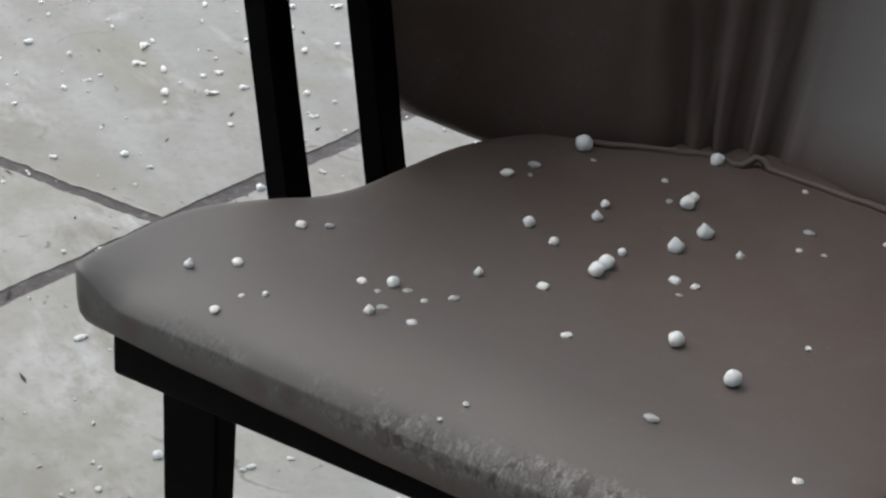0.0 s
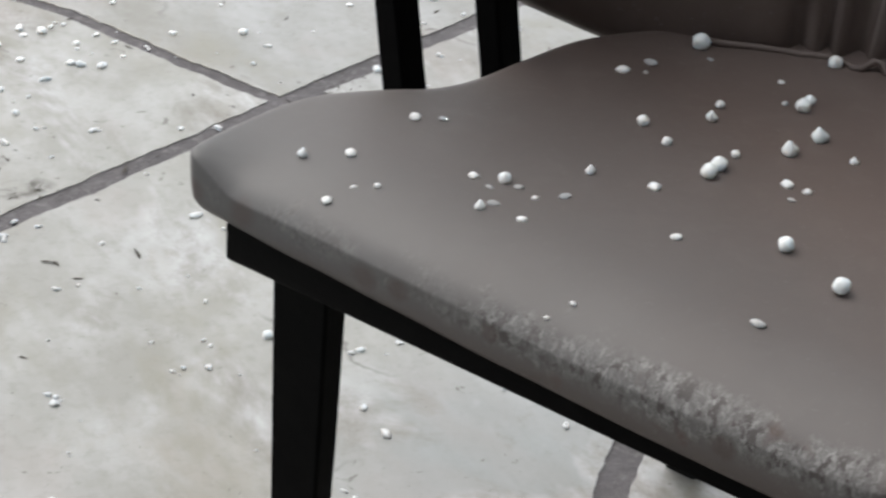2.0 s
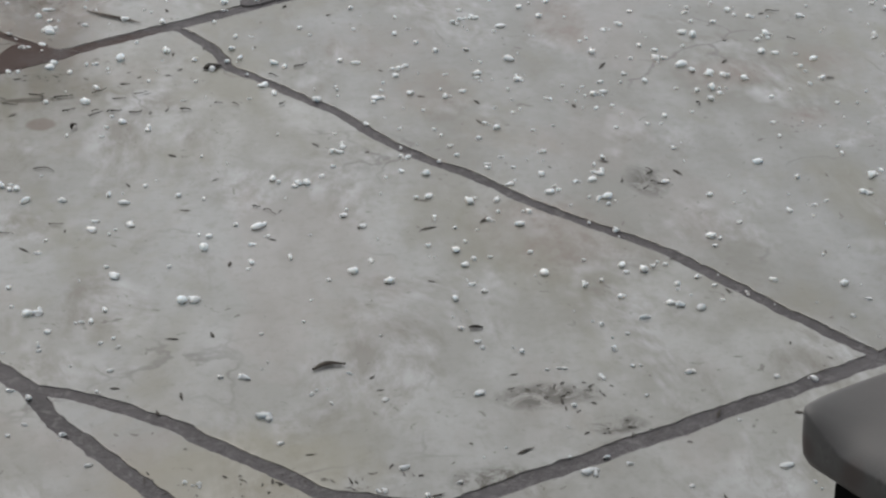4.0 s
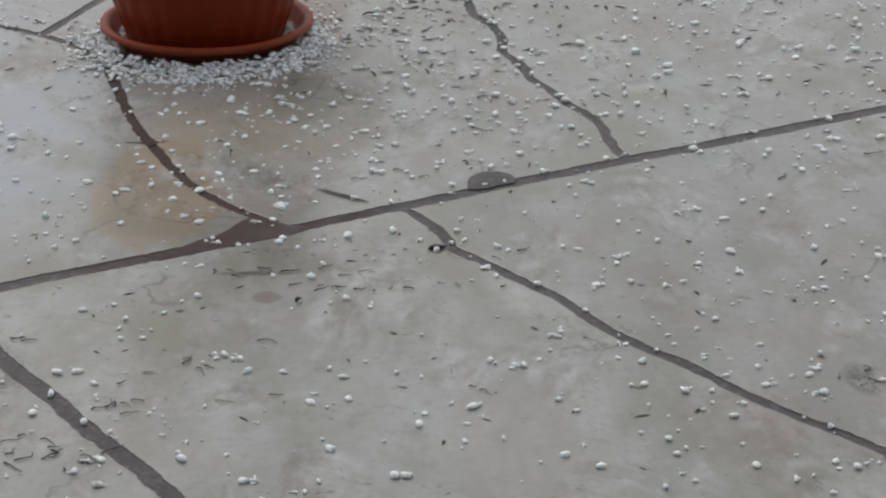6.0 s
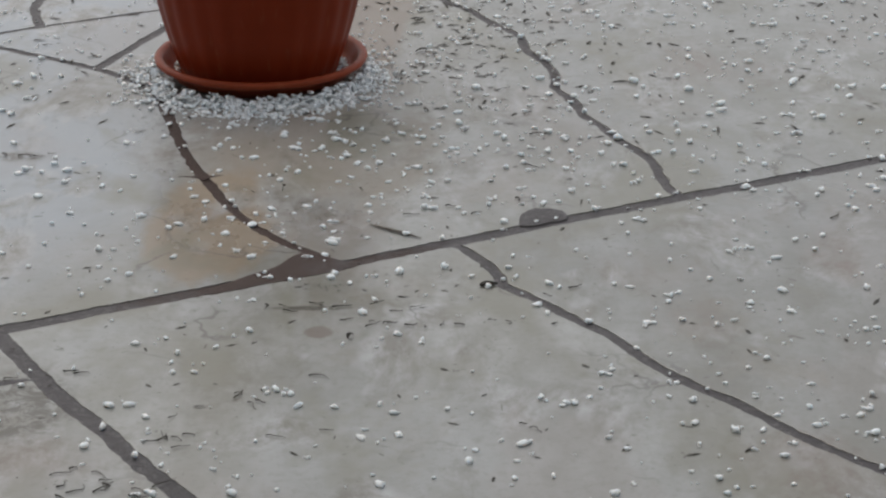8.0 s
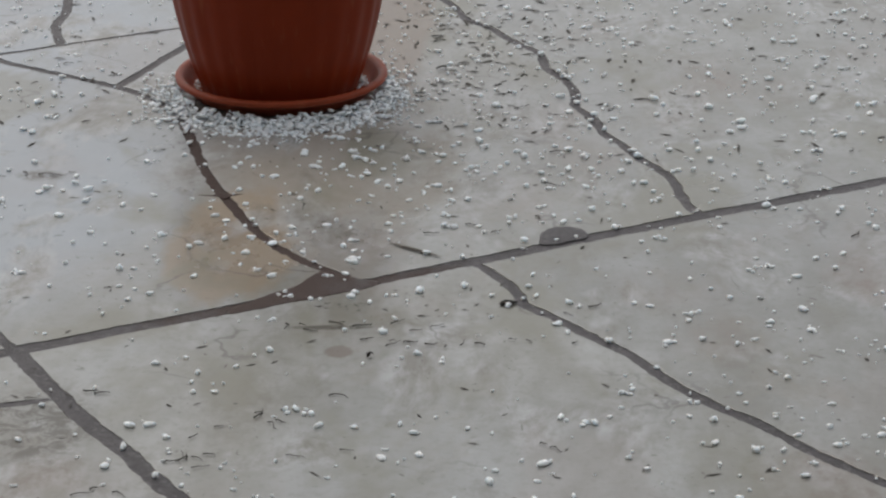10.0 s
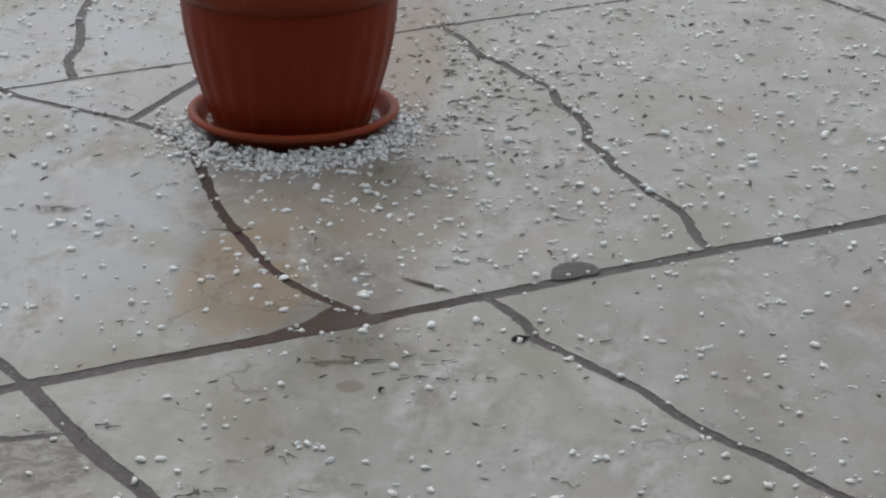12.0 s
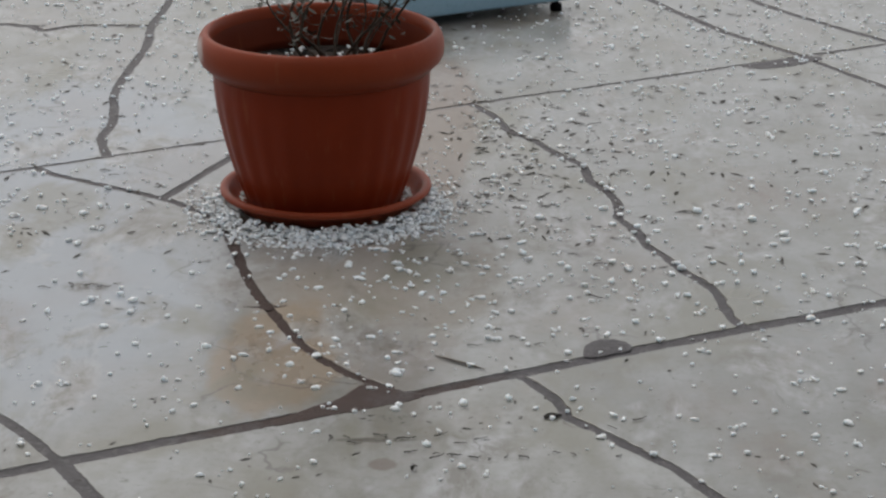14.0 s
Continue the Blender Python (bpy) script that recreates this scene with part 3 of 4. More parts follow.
def cross_at(a, b):
    """Trim the end of line a and the start of line b to their meeting point."""
    best = None
    for i in range(len(a) - 1, max(len(a) - 9, 0), -1):
        for j in range(0, min(8, len(b) - 1)):
            p, r = a[i - 1], a[i] - a[i - 1]
            q, s = b[j], b[j + 1] - b[j]
            den = r.x * s.y - r.y * s.x
            if abs(den) < 1e-12:
                continue
            t = ((q.x - p.x) * s.y - (q.y - p.y) * s.x) / den
            u = ((q.x - p.x) * r.y - (q.y - p.y) * r.x) / den
            if -0.01 <= t <= 1.01 and -0.01 <= u <= 1.01:
                best = (i, j, p + r * t)
                return a[:i] + [best[2]], b[j + 1:]
    # no crossing inside: meet where the end pieces, drawn on, would
    p, r, q, s = a[-2], a[-1] - a[-2], b[0], b[1] - b[0]
    den = r.x * s.y - r.y * s.x
    if abs(den) > 1e-9:
        t = ((q.x - p.x) * s.y - (q.y - p.y) * s.x) / den
        c = p + r * t
        if (c - a[-1]).length < 0.12:
            return a + [c], b
    return a, b


from mathutils.geometry import delaunay_2d_cdt


def slab_mesh(sides, name="slab"):
    """sides: (plan line, joint width), round the slab with its inside on the left hand."""
    lines = [offset_inside(l, w) for l, w in sides]
    for i in range(len(lines)):
        j = (i + 1) % len(lines)
        lines[i], lines[j] = cross_at(lines[i], lines[j])
    loop = [p for l in lines for p in l]
    clean = []
    for p in loop:
        if not clean or (p - clean[-1]).length > 0.004:
            clean.append(p)
    # chipped, ragged edge
    fine = []
    for a, b in zip(clean, clean[1:] + clean[:1]):
        for i in range(max(1, int((b - a).length / 0.0045))):
            p = a.lerp(b, i / max(1, int((b - a).length / 0.0045)))
            side = Vector((a.y - b.y, b.x - a.x, 0)).normalized() if (b - a).length > 1e-6 else Vector()
            fine.append(p + side * (0.0016 * noise.noise(p * 190) + 0.0022 * noise.noise(p * 75)) if i else p)
    clean = fine
    n = len(clean)
    inner = []
    for i, p in enumerate(clean):
        d = clean[(i + 1) % n] - clean[i - 1]
        d.normalize()
        inner.append(p + Vector((-d.y, d.x, 0)) * (0.0010 + 0.0005 * noise.noise(p * 30)))
    bm = bmesh.new()
    rings = [[(p.x, p.y, -0.020) for p in clean], [(p.x, p.y, -0.0004) for p in clean], [(p.x, p.y, 0.0) for p in inner]]
    rows = [[bm.verts.new(c) for c in r] for r in rings]
    for r0, r1 in zip(rows, rows[1:]):
        for i in range(n):
            bm.faces.new((r0[i], r0[(i + 1) % n], r1[(i + 1) % n], r1[i]))
    # top face
    flat = [p.to_2d() for p in inner]
    got = delaunay_2d_cdt(flat, [(i, (i + 1) % n) for i in range(n)], [], 1, 1e-6)
    top = []
    for co, origin in zip(got[0], got[3]):
        top.append(rows[-1][origin[0]] if origin else bm.verts.new((co.x, co.y, 0.0)))
    for f in got[2]:
        c = [top[i] for i in f]
        if len(set(c)) == 3:
            if (c[1].co - c[0].co).cross(c[2].co - c[0].co).z < 0:
                c.reverse()
            try:
                bm.faces.new(c)
            except ValueError:
                pass
    me = bpy.data.meshes.new(name)
    bm.to_mesh(me)
    bm.free()
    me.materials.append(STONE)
    return me


floor_bm = bmesh.new()
S = 300.0
vs = [floor_bm.verts.new(c) for c in ((-S, -S, -0.0015), (S, -S, -0.0015), (S, S, -0.0015), (-S, S, -0.0015))]
floor_bm.faces.new(vs)
terrace = new("floor", mesh_of(floor_bm, "floor", MORTAR, False))
tagged(terrace, "terrace floor of large wet limestone slabs in grey mortar", "floor", kind="structure")

# plain house wall and eaves behind the camera, which keep the sky off from that side
def plain_box(name, lo, hi, material, label, category):
    bm = bmesh.new()
    box_bevel(bm, lo, hi, 0.01)
    return tagged(new(name, mesh_of(bm, name, material, False)), label, category, kind="structure")


plain_box("wall_south", (-7, -0.95, -0.01), (7, -0.70, 2.7), RENDERED, "plain grey rendered house wall behind the terrace", "wall")
# unseen wall, added to keep light off the chair's right side
plain_box("wall_east", (1.95, -0.69, -0.01), (2.20, 1.45, 2.69), RENDERED, "plain grey rendered wall, unseen, added to keep light off", "wall")
plain_box("ceiling", (-7, -0.95, 2.7), (7, 0.20, 2.88), RENDERED, "plain grey rendered underside of the eaves", "ceiling")


# ---------------- chair ----------------
CHAIR = pose(0.390, 1.271, 0, 0, 0, math.degrees(math.atan2(-0.847, 0.531)))
HALF = 0.265


def seat_outline():
    far_side = [(0.25, -0.002), (0.12, 0.0), (0.020, 0.001), (-0.003, 0.003), (-0.0075, 0.007), (-0.0075, 0.036), (0.000, 0.090), (0.013, 0.126), (0.036, 0.156), (0.056, 0.177),
                (0.069, 0.205), (0.078, 0.250), (0.092, 0.305), (0.125, 0.356), (0.185, 0.402)]
    near_side = [(0.268, 0.428), (0.350, 0.408), (0.420, 0.384), (0.452, 0.335), (0.463, 0.262), (0.473, 0.195), (0.482, 0.172), (0.500, 0.160), (0.514, 0.150), (0.519, 0.138),
                 (0.517, 0.100), (0.510, 0.045), (0.505, 0.014), (0.496, 0.002), (0.470, -0.002), (0.380, -0.003)]
    return [Vector((p.x, p.y)) for p in spline([(x, y, 0) for x, y in far_side + near_side], 0.007, True)]


def seat_drop(p, loop, rim=False):
    """How far the top of the cushion has rolled down at p: in a broad roll at the front, tightly at the sides."""
    d = 0.0 if rim else edge_distance(p, loop)
    k = 1 - min(max(p.y + 0.0034, 0.0) / 0.080, 1.0)
    ear = max(0.0, min(1.0, (p.x + 0.006) / 0.042))
    ear = ear * ear * (3 - 2 * ear)
    front = (0.003 + 0.026 * ear) * (1 - math.sqrt(max(0.0, 1 - 0.97 * k * k)))
    tight = max(0.0, min(1.0, max((p.x - 0.44) / 0.05, (0.022 - p.x) / 0.02)))
    e = 1 - min(d / (0.012 - 0.007 * tight), 1.0)
    return front + (0.009 - 0.006 * tight) * (1 - k) * (1 - math.sqrt(max(0.0, 1 - e * e))) + 0.002 * k * e * e


def edge_distance(p, loop):
    best = 9.0
    n = len(loop)
    for i in range(n):
        a, b = loop[i], loop[(i + 1) % n]
        ab = b - a
        t = max(0.0, min(1.0, (p - a).dot(ab) / max(ab.length_squared, 1e-12)))
        best = min(best, (p - a - ab * t).length)
    return best


def seat_cushion_mesh():
    loop = seat_outline()
    c = Vector((HALF, 0.19))
    bm = bmesh.new()
    n = len(loop)
    rings = []
    for s, f in ((0.95, 0.0), (0.985, 0.0), (0.9965, 0.16), (0.9995, 0.40), (1.0006, 0.70), (1.0006, 0.92)):
        ring = []
        for p in loop:
            q = c + (p - c) * s
            low = 0.4120 + 0.0078 - 0.030 * min(max(q.x, 0.0), 0.5) - 0.0035 * math.sin(math.pi * min(max(q.x / 0.5, 0.0), 1.0))
            high = 0.461 - seat_drop(p, loop, True)
            ring.append((q.x, q.y, low + (high - low) * f + 0.0008 * noise.noise(Vector((q.x * 20, q.y * 20, f)))))
        rings.append(ring)
    for s in (1.000, 0.998, 0.995, 0.992, 0.988, 0.98, 0.97, 0.958, 0.945, 0.92, 0.89, 0.85, 0.8, 0.72, 0.62, 0.5, 0.36, 0.2, 0.08):
        ring = []
        for p in loop:
            q = c + (p - c) * s
            z = 0.461 - seat_drop(q, loop, s >= 1.0)
            z += 0.0018 * noise.noise(Vector((q.x * 9, q.y * 9, 2.0)))
            ring.append((q.x, q.y, z))
        rings.append(ring)
    ring_surface(bm, rings)
    return bm


def back_path():
    left = [(0.057, 0.268), (0.074, 0.305), (0.112, 0.338), (0.182, 0.368)]
    return [Vector((p.x, p.y, 0)) for p in spline([(x, y, 0) for x, y in left + [(0.236, 0.394), (0.284, 0.402), (0.347, 0.399), (0.412, 0.394), (0.448, 0.362), (0.470, 0.290)]], 0.006)]


def back_cushion_mesh():
    path = back_path()
    bm = bmesh.new()
    rings = []
    n = len(path)
    length = 0.0
    along = [0.0]
    for a, b in zip(path, path[1:]):
        length += (b - a).length
        along.append(length)
    section = []
    thick, lo, hi, r = 0.058, 0.438, 0.815, 0.020
    for i in range(14):
        section.append((0.0, lo + r + (hi - lo - 2 * r) * i / 13))
    for i in range(1, 7):
        a = math.pi * i / 7
        section.append((thick / 2 - thick / 2 * math.cos(a), hi - r + r * math.sin(a)))
    for i in range(6):
        section.append((thick, hi - r - (hi - lo - 2 * r) * i / 5))
    for i in range(1, 7):
        a = math.pi * i / 7
        section.append((thick / 2 + thick / 2 * math.cos(a), lo + r - r * math.sin(a)))
    for i, p in enumerate(path):
        d = (path[min(i + 1, n - 1)] - path[max(i - 1, 0)]).normalized()
        out = Vector((-d.y, d.x, 0))
        s = along[i] / length
        end = min(along[i], length - along[i])
        e = 1 - min(end / 0.03, 1.0)
        ring = []
        for off, z in section:
            k = math.sqrt(max(0.0, 1 - e * e)) if e > 0 else 1.0
            o = thick / 2 + (off - thick / 2) * (0.15 + 0.85 * k)
            zz = lo + 0.03 + (z - lo - 0.03) * (1 if z > lo + 0.05 else 0.25 + 0.75 * k)
            zz += 0.050 * max(0.0, 1 - end / 0.085) ** 1.4 * max(0.0, 1 - (zz - lo) / 0.12)
            # gathers where the cover is pulled together near the middle
            g = math.exp(-((s - 0.445) / 0.070) ** 2) * max(0.0, 1 - (zz - lo) / 0.30)
            fold = 0.0135 * g * math.sin(s * 145 + 6 * noise.noise(Vector((s * 14, zz * 6, 0)))) + 0.004 * noise.noise(Vector((s * 9, zz * 11, 4)))
            crease = -0.016 * math.exp(-((s - 0.505) / 0.010) ** 2) * max(0.0, 1 - (zz - lo) / 0.4)
            q = p + out * (o + (-fold - crease if off < thick * 0.5 else 0.0))
            q = q + out * (0.10 + 0.44 * max(0.0, min(1.0, (s - 0.36) / 0.16))) * (zz - lo)
            ring.append((q.x, q.y, zz))
        rings.append(ring)
    ring_surface(bm, rings)
    return bm


wet = random.Random(17)


def build_chair():
    chair = tagged(new("armchair"), "black metal tub armchair with worn brown leatherette cushions", "chair")
    chair.matrix_world = CHAIR
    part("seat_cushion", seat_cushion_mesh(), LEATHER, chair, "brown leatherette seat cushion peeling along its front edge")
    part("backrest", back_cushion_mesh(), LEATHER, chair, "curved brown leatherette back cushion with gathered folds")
    # welt along the seam behind the seat
    bm = bmesh.new()
    line = []
    for p in back_path():
        if 0.16 < p.x < 0.465:
            s = (p.x - 0.16) / 0.3
            kink = math.exp(-((p.x - 0.274) / 0.0052) ** 2)
            dip = 1.25 * math.exp(-((p.x - 0.262) / 0.007) ** 2) + 0.4 * math.exp(-((p.x - 0.223) / 0.006) ** 2)
            line.append((p.x + 0.001 * math.sin(40 * s), p.y - 0.0055 - 0.005 * dip + 0.003 * kink + 0.0014 * noise.noise(Vector((p.x * 60, 0, 0))), 0.4625 + 0.0075 * kink))
    tube(bm, line, 0.0028, 8)
    part("welt", bm, LEATHER, chair, "brown piping along the back seam of the seat")
    # seat frame rails
    for lo, hi in (((0.022, 0.006, 0.388), (0.508, 0.032, 0.4170)), ((0.022, 0.034, 0.388), (0.046, 0.205, 0.4170)), ((0.488, 0.034, 0.374), (0.531, 0.205, 0.4130)),
                   ((0.12, 0.35, 0.388), (0.41, 0.374, 0.4170)), ((0.135, 0.375, 0.388), (0.165, 0.49, 0.4170)), ((0.365, 0.375, 0.388), (0.395, 0.49, 0.4170))):
        bm = bmesh.new()
        box_bevel(bm, lo, hi, 0.003)
        part("seat_rail", bm, BLACK, chair)
    for x0, x1, y0, y1 in ((0.034, 0.125, 0.21, 0.352), (0.496, 0.405, 0.21, 0.352)):
        bm = bmesh.new()
        tube(bm, [(x0, y0, 0.400), ((x0 + x1) / 2 - (0.02 if x0 < x1 else -0.02), (y0 + y1) / 2, 0.400), (x1, y1, 0.400)], 0.012, 8)
        part("side_rail", bm, BLACK, chair)
    # legs: broad tapering front legs, splayed rear ones
    for x, y, dx, dy, w, d in ((0.0825, 0.019, 0.010, 0.004, 0.045, 0.022), (0.4375, 0.019, -0.010, 0.004, 0.045, 0.022), (0.135, 0.362, -0.005, 0.115, 0.032, 0.026), (0.390, 0.362, 0.005, 0.115, 0.032, 0.026)):
        bm = bmesh.new()
        flip = -1 if x < HALF else 1
        bar(bm, (x + (flip * 0.009 if y < 0.1 else dx), y + dy, 0.0), (x, y, 0.388), 0.030, d * 0.8, w, d, 0.002)
        part("leg", bm, BLACK, chair, smooth=False)
    # arm posts lean outwards; the arm lies on them
    for side in (0, 1):
        def at(x):
            return x if side == 0 else 0.530 - x
        for x, y, w in (((0.033, 0.190, 0.0205), (0.066, 0.258, 0.0208)) if side == 0 else ((0.031, 0.190, 0.024), (0.066, 0.258, 0.023))):
            bm = bmesh.new()
            lean = -0.038 if side == 0 else 0.020
            bar(bm, (at(x), y, 0.388), (at(x) + lean, y - 0.004, 0.640), w, 0.026, w, 0.026, 0.002)
            part("arm_post", bm, BLACK, chair, smooth=False)
        bm = bmesh.new()
        rings = []
        for t in [i / 16 for i in range(17)]:
            y = 0.130 + 0.295 * t
            x = at(0.0225 + 0.055 * max(0, t - 0.45) ** 1.5)
            e = min(t / 0.05, 1.0)
            w, h = 0.027 * (0.90 + 0.10 * e), 0.0145 * (0.85 + 0.15 * e)
            ring = []
            for k in range(16):
                a = 2 * math.pi * k / 16
                ca, sa = math.cos(a), math.sin(a)
                ring.append((x + w * math.copysign(abs(ca) ** 0.16, ca), y, 0.6495 + h * math.copysign(abs(sa) ** 0.16, sa)))
            rings.append(ring)
        ring_surface(bm, rings)
        arm = part("armrest", bm, WET_BLACK, chair, "wet black armrest", smooth=False)
        # rain standing on the arm in beads
        drop_bm = bmesh.new()
        for _ in range(90):
            y = wet.uniform(0.140, 0.40)
            t = (y - 0.135) / 0.29
            x = at(0.020 + 0.055 * max(0, t - 0.45) ** 1.5) + wet.uniform(-0.021, 0.021)
            r = wet.uniform(0.0010, 0.0030)
            made = bmesh.ops.create_icosphere(drop_bm, subdivisions=2, radius=r)["verts"]
            bmesh.ops.scale(drop_bm, verts=made, vec=(1.0, wet.uniform(1.0, 1.5), 0.5))
            bmesh.ops.translate(drop_bm, verts=made, vec=(x, y, 0.6640))
        tagged(part("droplets", drop_bm, WATER, arm, "clear beads of rain"), kind="stuff")
    # stay below the arm
    bm = bmesh.new()
    bar(bm, (0.518, 0.236, 0.0), (0.518, 0.226, 0.400), 0.044, 0.026, 0.050, 0.030, 0.002)
    part("leg", bm, BLACK, chair, smooth=False)
    bm = bmesh.new()
    tube(bm, [(p.x + (p.x - HALF) * 0.48, p.y + 0.105, 0.79) for p in back_path()[::4]], 0.013, 8)
    part("back_rail", bm, BLACK, chair)
    for x in (0.15, 0.38):
        bm = bmesh.new()
        bar(bm, (x, 0.475, 0.385), (x, 0.512, 0.79), 0.028, 0.020, 0.028, 0.020)
        part("back_post", bm, BLACK, chair)
    return chair


armchair = build_chair()


# ---------------- hailstones ----------------
def stone_bm(seed, kind):
    bm = bmesh.new()
    bmesh.ops.create_icosphere(bm, subdivisions=3, radius=1.0)
    for v in bm.verts:
        p = v.co.copy()
        k = 1 + 0.16 * noise.noise(p * 1.3 + Vector((seed, 0, 0))) + 0.04 * noise.noise(p * 4 + Vector((0, seed, 0)))
        q = p * k
        if kind == "drop":
            f = max(0.0, q.z)
            q.x *= 1 - 0.70 * f
            q.y *= 1 - 0.70 * f
            q.z *= 1.32
            q.x += 0.22 * f
        elif kind == "flat":
            q.z *= 0.55
            q.x *= 1.15
        elif kind == "chip":
            q.z *= 0.42
            q.x *= 1.1
            q.y *= 0.75
        q.z = max(q.z, -0.72)
        v.co = q
    return bm


HAIL = {k: mesh_of(stone_bm(s, k), "hailstone", CLEAR_ICE if k == "chip" else SEAT_ICE) for s, k in ((1.0, "round"), (2.0, "drop"), (3.0, "flat"), (4.0, "chip"))}
HAIL_LABEL = {"round": "round white hailstone on the brown seat", "drop": "pointed white hailstone on the brown seat",
              "flat": "flattened white hailstone on the brown seat", "chip": "half-melted clear chip of hail on the seat"}


def seat_height(x, y):
    return 0.461 - seat_drop(Vector((x, y)), SEAT_LOOP)


SEAT_LOOP = seat_outline()
hr = random.Random(3)


def lay_hail(stones):
    for x, y, mm, kind in stones:
        ob = new("hailstone", HAIL[kind])
        r = mm / 1000 * (0.93 if mm > 4 else 1.0)
        squash = {"round": 0.72, "drop": 0.72, "flat": 0.40, "chip": 0.30}[kind]
        ob.matrix_world = CHAIR @ pose(x, y, seat_height(x, y) + r * squash - 0.0004, hr.uniform(-8, 8), hr.uniform(-8, 8), hr.uniform(0, 360)) @ Matrix.Diagonal((r, r, r, 1))
        tagged(ob, HAIL_LABEL[kind], "hailstone", "hailstones on the chair")


lay_hail([(0.164, 0.346, 6.7, "round"), (0.249, 0.384, 5.5, "round"), (0.143, 0.278, 5.0, "flat"), (0.151, 0.301, 5.1, "chip"), (0.263, 0.314, 5.4, "round"),
          (0.262, 0.325, 3.8, "round"), (0.286, 0.256, 5.9, "drop"), (0.292, 0.285, 5.9, "drop"), (0.261, 0.196, 5.8, "round"), (0.261, 0.208, 5.8, "round"),
          (0.342, 0.152, 5.5, "round"), (0.390, 0.133, 5.9, "round"), (0.168, 0.103, 4.4, "round"), (0.193, 0.225, 4.0, "round"), (0.371, 0.069, 4.9, "chip")])
lay_hail([(0.224, 0.261, 3.7, "drop"), (0.219, 0.280, 3.0, "round"), (0.219, 0.213, 3.3, "round"), (0.202, 0.149, 3.2, "drop"), (0.285, 0.118, 3.4, "flat"),
          (0.175, 0.067, 3.5, "drop"), (0.203, 0.072, 3.1, "flat"), (0.179, 0.076, 4.2, "chip"), (0.207, 0.113, 3.7, "chip"), (0.075, 0.066, 3.7, "flat"),
          (0.051, 0.047, 3.1, "drop"), (0.092, 0.021, 3.5, "flat"), (0.077, 0.131, 3.5, "flat"), (0.092, 0.142, 2.9, "chip"), (0.150, 0.095, 3.2, "flat"),
          (0.179, 0.103, 3.2, "chip"), (0.243, 0.160, 4.1, "flat"), (0.261, 0.229, 2.9, "round"), (0.324, 0.273, 2.9, "drop"), (0.305, 0.219, 4.1, "flat")])
lay_hail([(0.319, 0.220, 2.9, "flat"), (0.316, 0.205, 2.5, "chip"), (0.345, 0.332, 4.2, "chip"), (0.467, 0.063, 3.2, "flat"), (0.111, 0.047, 2.1, "round"),
          (0.099, 0.039, 2.1, "flat"), (0.194, 0.099, 2.1, "flat"), (0.265, 0.010, 1.6, "flat"), (0.273, 0.025, 2.0, "flat"), (0.409, 0.197, 2.1, "flat"),
          (0.366, 0.310, 1.9, "flat"), (0.350, 0.306, 2.2, "flat"), (0.393, 0.349, 2.6, "flat"), (0.250, 0.313, 3.0, "chip"), (0.233, 0.338, 2.3, "flat"),
          (0.317, 0.384, 2.3, "flat"), (0.179, 0.334, 2.5, "chip"), (0.156, 0.287, 2.3, "chip"), (0.165, 0.091, 2.8, "chip")])


def scatter(name, places, base_verts, base_faces, material, label, category, seed, flat=(0.5, 0.85), sink=0.62):
    """Many small pieces in one mesh. places: x, y, z, radius."""
    rng = np.random.default_rng(seed)
    bv = np.array(base_verts)
    bf = np.array(base_faces)
    nv = len(bv)
    verts, faces = [], []
    for i, (x, y, z, r) in enumerate(places):
        a = rng.uniform(0, 2 * math.pi)
        ca, sa = math.cos(a), math.sin(a)
        sc = np.array([rng.uniform(0.85, 1.6), rng.uniform(0.7, 1.05), rng.uniform(*flat)]) * r
        lump = rng.normal(0, 1, 3)
        v = bv * (1 + 0.26 * np.sin(bv @ lump * 2.4 + a)[:, None] + 0.12 * np.sin(bv @ lump[::-1] * 4.1 + 2 * a)[:, None] + rng.uniform(-0.10, 0.10, (nv, 1))) * sc
        v = np.stack([v[:, 0] * ca - v[:, 1] * sa + x, v[:, 0] * sa + v[:, 1] * ca + y, v[:, 2] + z + sc[2] * sink], 1)
        verts.append(v)
        faces.append(bf + i * nv)
    me = bpy.data.meshes.new(name)
    me.from_pydata(np.concatenate(verts).tolist(), [], np.concatenate(faces).tolist())
    me.materials.append(material)
    me.polygons.foreach_set("use_smooth", [True] * len(me.polygons))
    return tagged(new(name, me), label, category, kind="stuff")


def ico_base(sub):
    bm = bmesh.new()
    bmesh.ops.create_icosphere(bm, subdivisions=sub, radius=1.0)
    bm.verts.index_update()
    v = [tuple(p.co) for p in bm.verts]
    f = [tuple(q.index for q in p.verts) for p in bm.faces]
    bm.free()
    return v, f


POT_X, POT_Y = -0.280, 3.913
ICO_V, ICO_F = ico_base(2)
rng = np.random.default_rng(11)


def hail_density(x, y):
    """Stones to the square metre: more of them away from the house, in drifts."""
    d = 150 + 330 * min(max((y - 1.8) / 1.6, 0), 1)
    drift = 0.5 + noise.noise(Vector((x * 1.7, y * 1.7, 5.5)))
    d *= 0.55 + 0.9 * max(0.0, min(1.0, drift))
    if y > 3.2 and x > 0.05:
        d *= 1.35
    if x < -0.34 and y < 3.75:
        d *= 0.5
    if 2.2 < y < 3.1:
        d *= 1.35 if x > 0.3 else 0.95
    if y < 2.0:
        d *= 1.1
    return d


